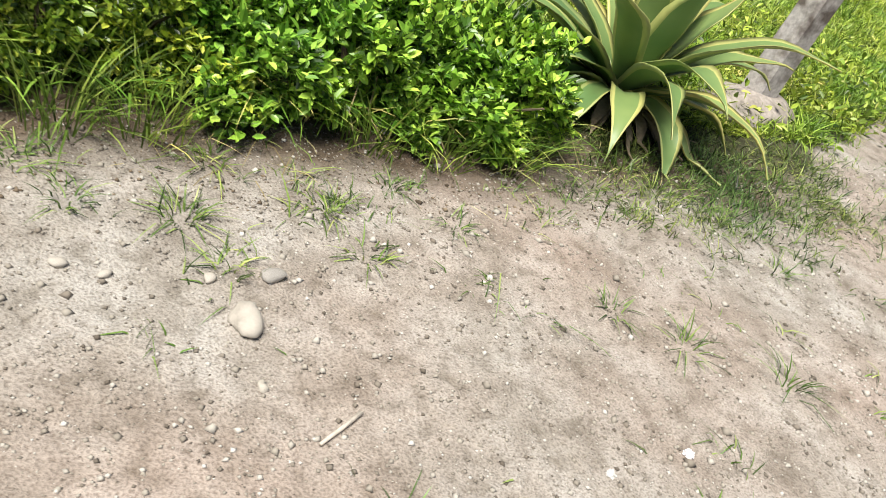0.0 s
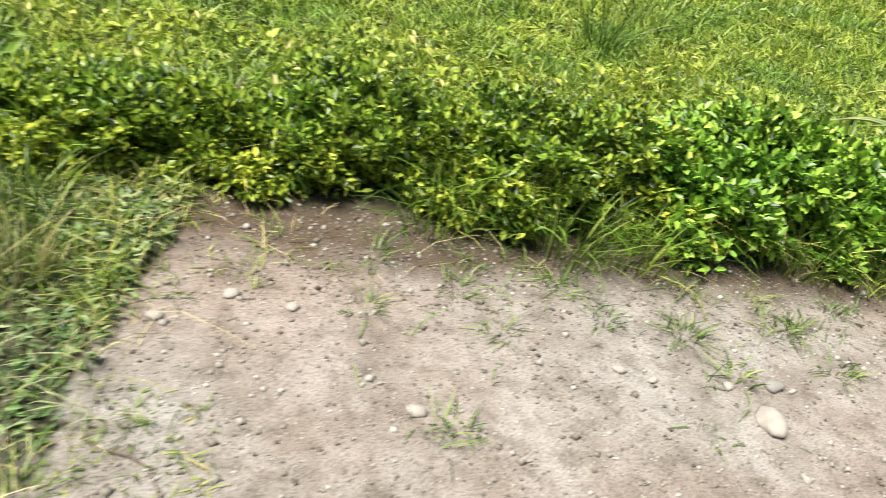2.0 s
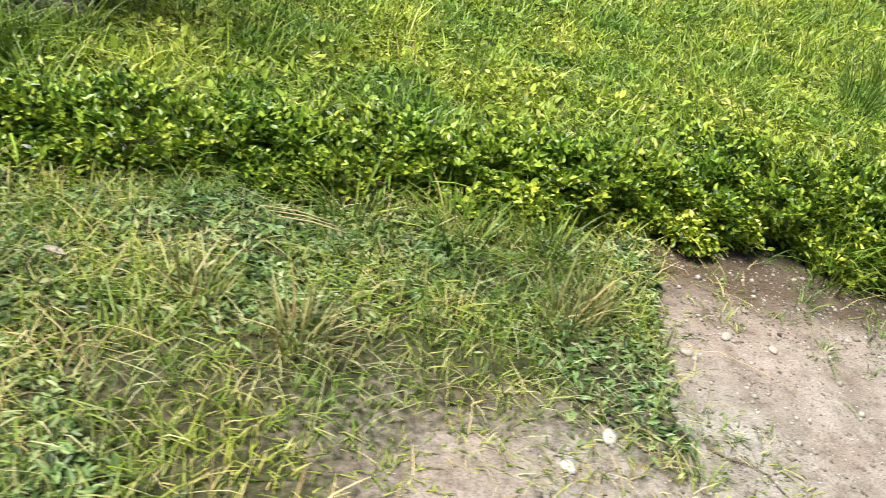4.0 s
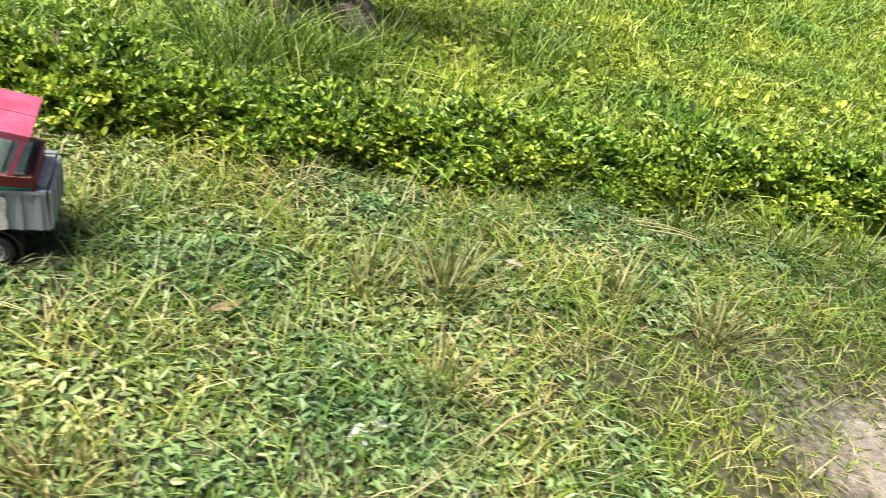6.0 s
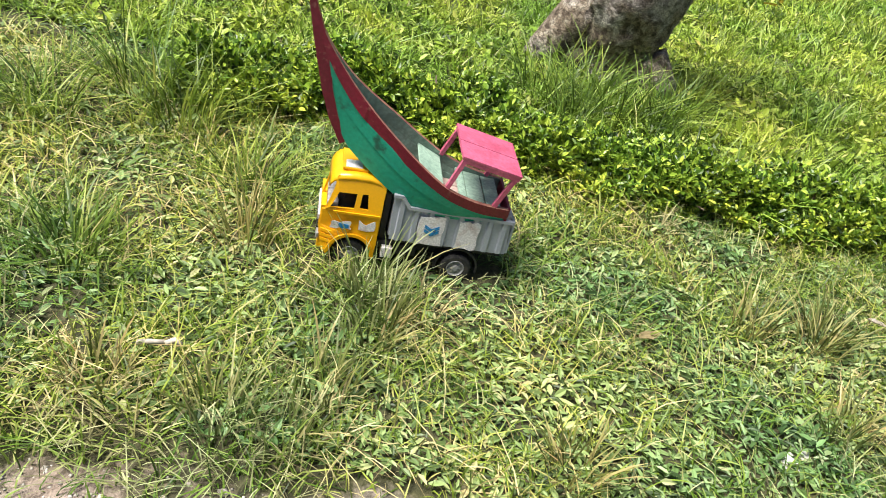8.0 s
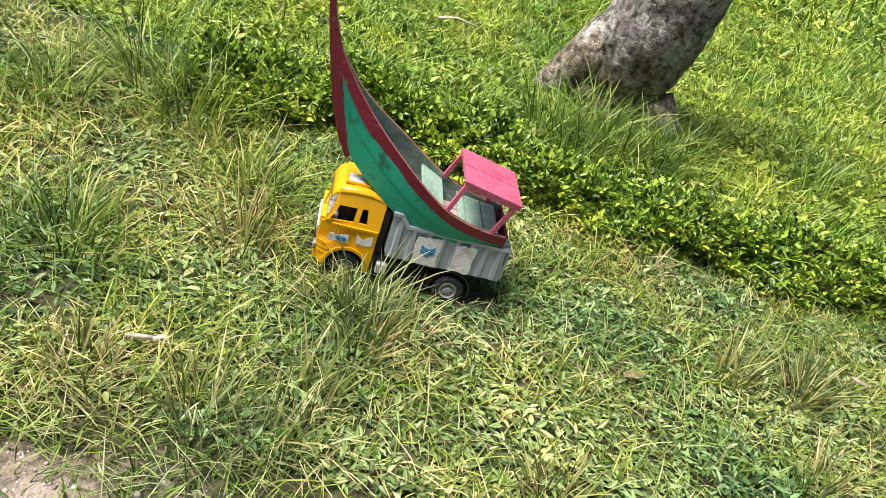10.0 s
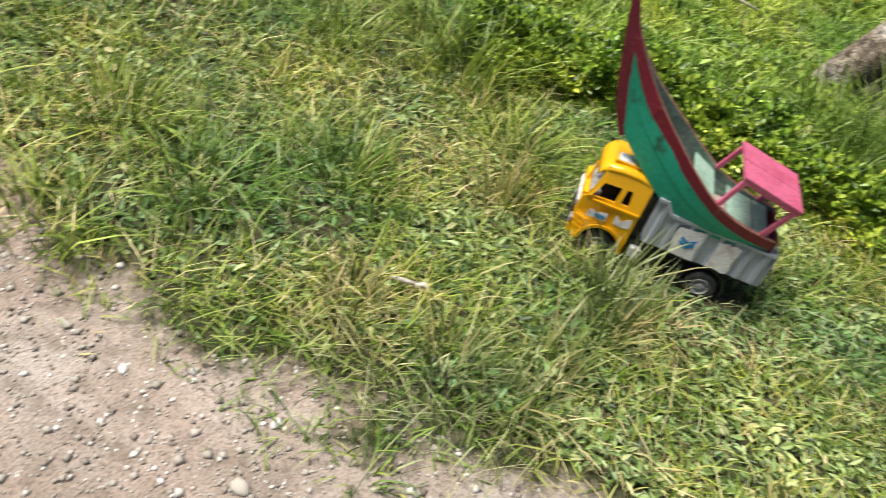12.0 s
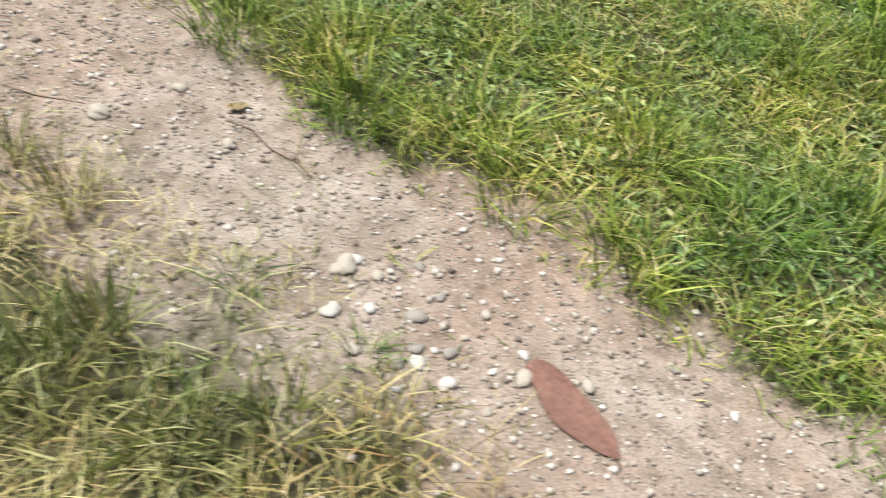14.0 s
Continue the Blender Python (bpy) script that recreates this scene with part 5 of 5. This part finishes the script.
def flat_leaf(x, y, length, width, turn, mat, label, curl=0.1, lift=0.004, name="fallen_leaf"):
    bm = bmesh.new()
    rows = []
    n = 12
    for i in range(n + 1):
        f = i / n
        w = width * (math.sin(math.pi * min(1, f * 0.94 + 0.05)) ** 0.6)
        rows.append([bm.verts.new(((f - 0.5) * length + 0.004 * noise.noise(Vector((f * 6, q, x))), w * q + 0.05 * width * math.sin(f * 9), lift + width * curl * (abs(q) * 2) ** 2 + 0.003 * noise.noise(Vector((f * 4, q * 3, y))) + 0.004)) for q in (-0.5, -0.3, -0.1, 0, 0.1, 0.3, 0.5)])
    for r0, r1 in zip(rows, rows[1:]):
        for a in range(6):
            bm.faces.new((r0[a], r0[a + 1], r1[a + 1], r1[a]))
    bmesh.ops.solidify(bm, geom=bm.faces[:], thickness=0.0008)
    ob = part(name, bm, mat, None, "", True)
    ob.matrix_world = pose(x, y, float(ground_z(x, y)), 0, 0, turn)
    return tagged(ob, label, "leaf")


big = flat_leaf(-4.395, -0.165, 0.185, 0.068, -14, M_DEADLEAF, "large dry reddish-brown fallen leaf on the dirt path", 0.0, 0.003)
bm = bmesh.new()
add_tube(bm, [(-0.085, 0, 0.005), (0.0, 0.002, 0.005), (0.09, 0, 0.005), (0.106, -0.003, 0.004)], [0.0012, 0.0014, 0.0016, 0.0012], 5)
part("midrib", bm, M_TWIG, big)
strip("stick", [(-0.421, 0.573, 0.004), (-0.455, 0.552, 0.005), (-0.489, 0.532, 0.004)], 0.0035, M_PALE, "short pale bare stick on the earth", "stick")
strip("stick", [(-4.005, 0.37, 0.024), (-3.99, 0.371, 0.03), (-3.968, 0.382, 0.027)], 0.0045, M_PALE, "pale grey broken stick lying in grass", "stick")
strip("stick", [(-3.966, 0.379, 0.026), (-3.955, 0.388, 0.03), (-3.944, 0.386, 0.024)], 0.005, M_PALE, "pale grey broken stick lying in grass", "stick")
strip("root", [(-1.56, 0.672, 0.004), (-1.534, 0.651, 0.005), (-1.50, 0.64, 0.006), (-1.476, 0.624, 0.004), (-1.443, 0.554, 0.001)], 0.0016, M_TWIG, "thin dark root in the bare earth", "root")
strip("root", [(-5.55, -0.345, 0.001), (-5.47, -0.31, 0.003), (-5.395, -0.262, 0.0)], 0.0018, M_TWIG, "thin dark root across the path", "root")
strip("root", [(-5.2, -0.105, 0.0), (-5.15, -0.09, 0.003), (-5.089, -0.1, 0.003), (-5.03, -0.088, 0.002), (-4.977, -0.095, 0.0)], 0.0018, M_TWIG, "thin dark root at the edge of the path", "root")
strip("dry_stem", [(-2.77, 0.456, 0.03), (-2.72, 0.50, 0.05), (-2.662, 0.532, 0.05)], 0.0022, M_STRAW, "dry straw-coloured grass stem", "stem")
strip("dry_stem", [(-3.842, 2.25, 0.06), (-3.78, 2.29, 0.07), (-3.70, 2.31, 0.06)], 0.006, M_PALE, "pale dry stalk on the lawn", "stem")
for k, dx in enumerate((0.0, 0.014, 0.03)):
    strip("dry_stem", [(-2.36 + dx, 1.15 - dx, 0.03), (-2.29 + dx, 1.12 - dx, 0.05), (-2.22 + dx, 1.10 - dx, 0.05)], 0.0016, M_STRAW, "pale dry twig beside the hedge", "stem")
for k in range(12):                                           # withered stalks hanging out under the hedge
    x = -0.25 + k * 0.045 + rng.normal(0, 0.02)
    strip("dry_stem", [(x, 1.28, 0.10), (x + 0.02 * rng.normal(), 1.22, 0.06), (x + 0.05 * rng.normal(), 1.16, 0.008)], 0.002, M_STRAW, "dry straw stem hanging from the hedge", "stem")


def crumple(name, x, y, r, mat, label, category, seed):
    bm = bmesh.new()
    bmesh.ops.create_icosphere(bm, subdivisions=3, radius=1)
    o = Vector((seed, seed * 2.3, 1))
    for v in bm.verts:
        v.co *= 1 + 0.7 * noise.noise(v.co * 2.2 + o) + 0.3 * noise.noise(v.co * 5 + o)
        v.co.z *= 0.5
    ob = part(name, bm, mat)
    ob.matrix_world = pose(x, y, float(ground_z(x, y)) + r * 0.3) @ Matrix.Diagonal((r, r, r, 1))
    return tagged(ob, label, category)


crumple("plastic_bag", -0.145, 1.262, 0.03, M_PLASTIC, "crumpled translucent grey plastic scrap by the hedge", "litter", 2)
crumple("paper_scrap", -0.088, 0.431, 0.007, M_STONE_WHITE, "small crumpled white paper scrap on earth", "litter", 5)
crumple("wrapper", 0.078, 0.443, 0.009, M_STICKER, "crumpled white and blue candy wrapper", "litter", 9)
crumple("paper_scrap", -2.941, 0.478, 0.016, M_STICKER, "crumpled white paper scrap in grass", "litter", 12)
crumple("paper_scrap", -2.912, 0.508, 0.011, M_STICKER, "crumpled white paper scrap in grass", "litter", 15)
flat_leaf(-2.665, 0.902, 0.04, 0.016, 160, M_PALE, "small pale dry leaf in grass", 0.2, 0.04)
flat_leaf(-3.172, 0.692, 0.05, 0.02, 30, M_STRAW, "small brown fallen leaf in weeds", 0.2, 0.025)
flat_leaf(-5.21, -0.07, 0.04, 0.022, 60, M_STRAW, "small orange-brown leaf on the path", 0.1)
for x, y, t in ((-3.386, 2.95, 80), (-2.274, 3.5, 20), (-2.2, 3.6, 70)):
    flat_leaf(x, y, 0.08, 0.026, t, M_LEAF_YELLOW, "yellow broad leaf standing in the grass", 0.2, 0.045)
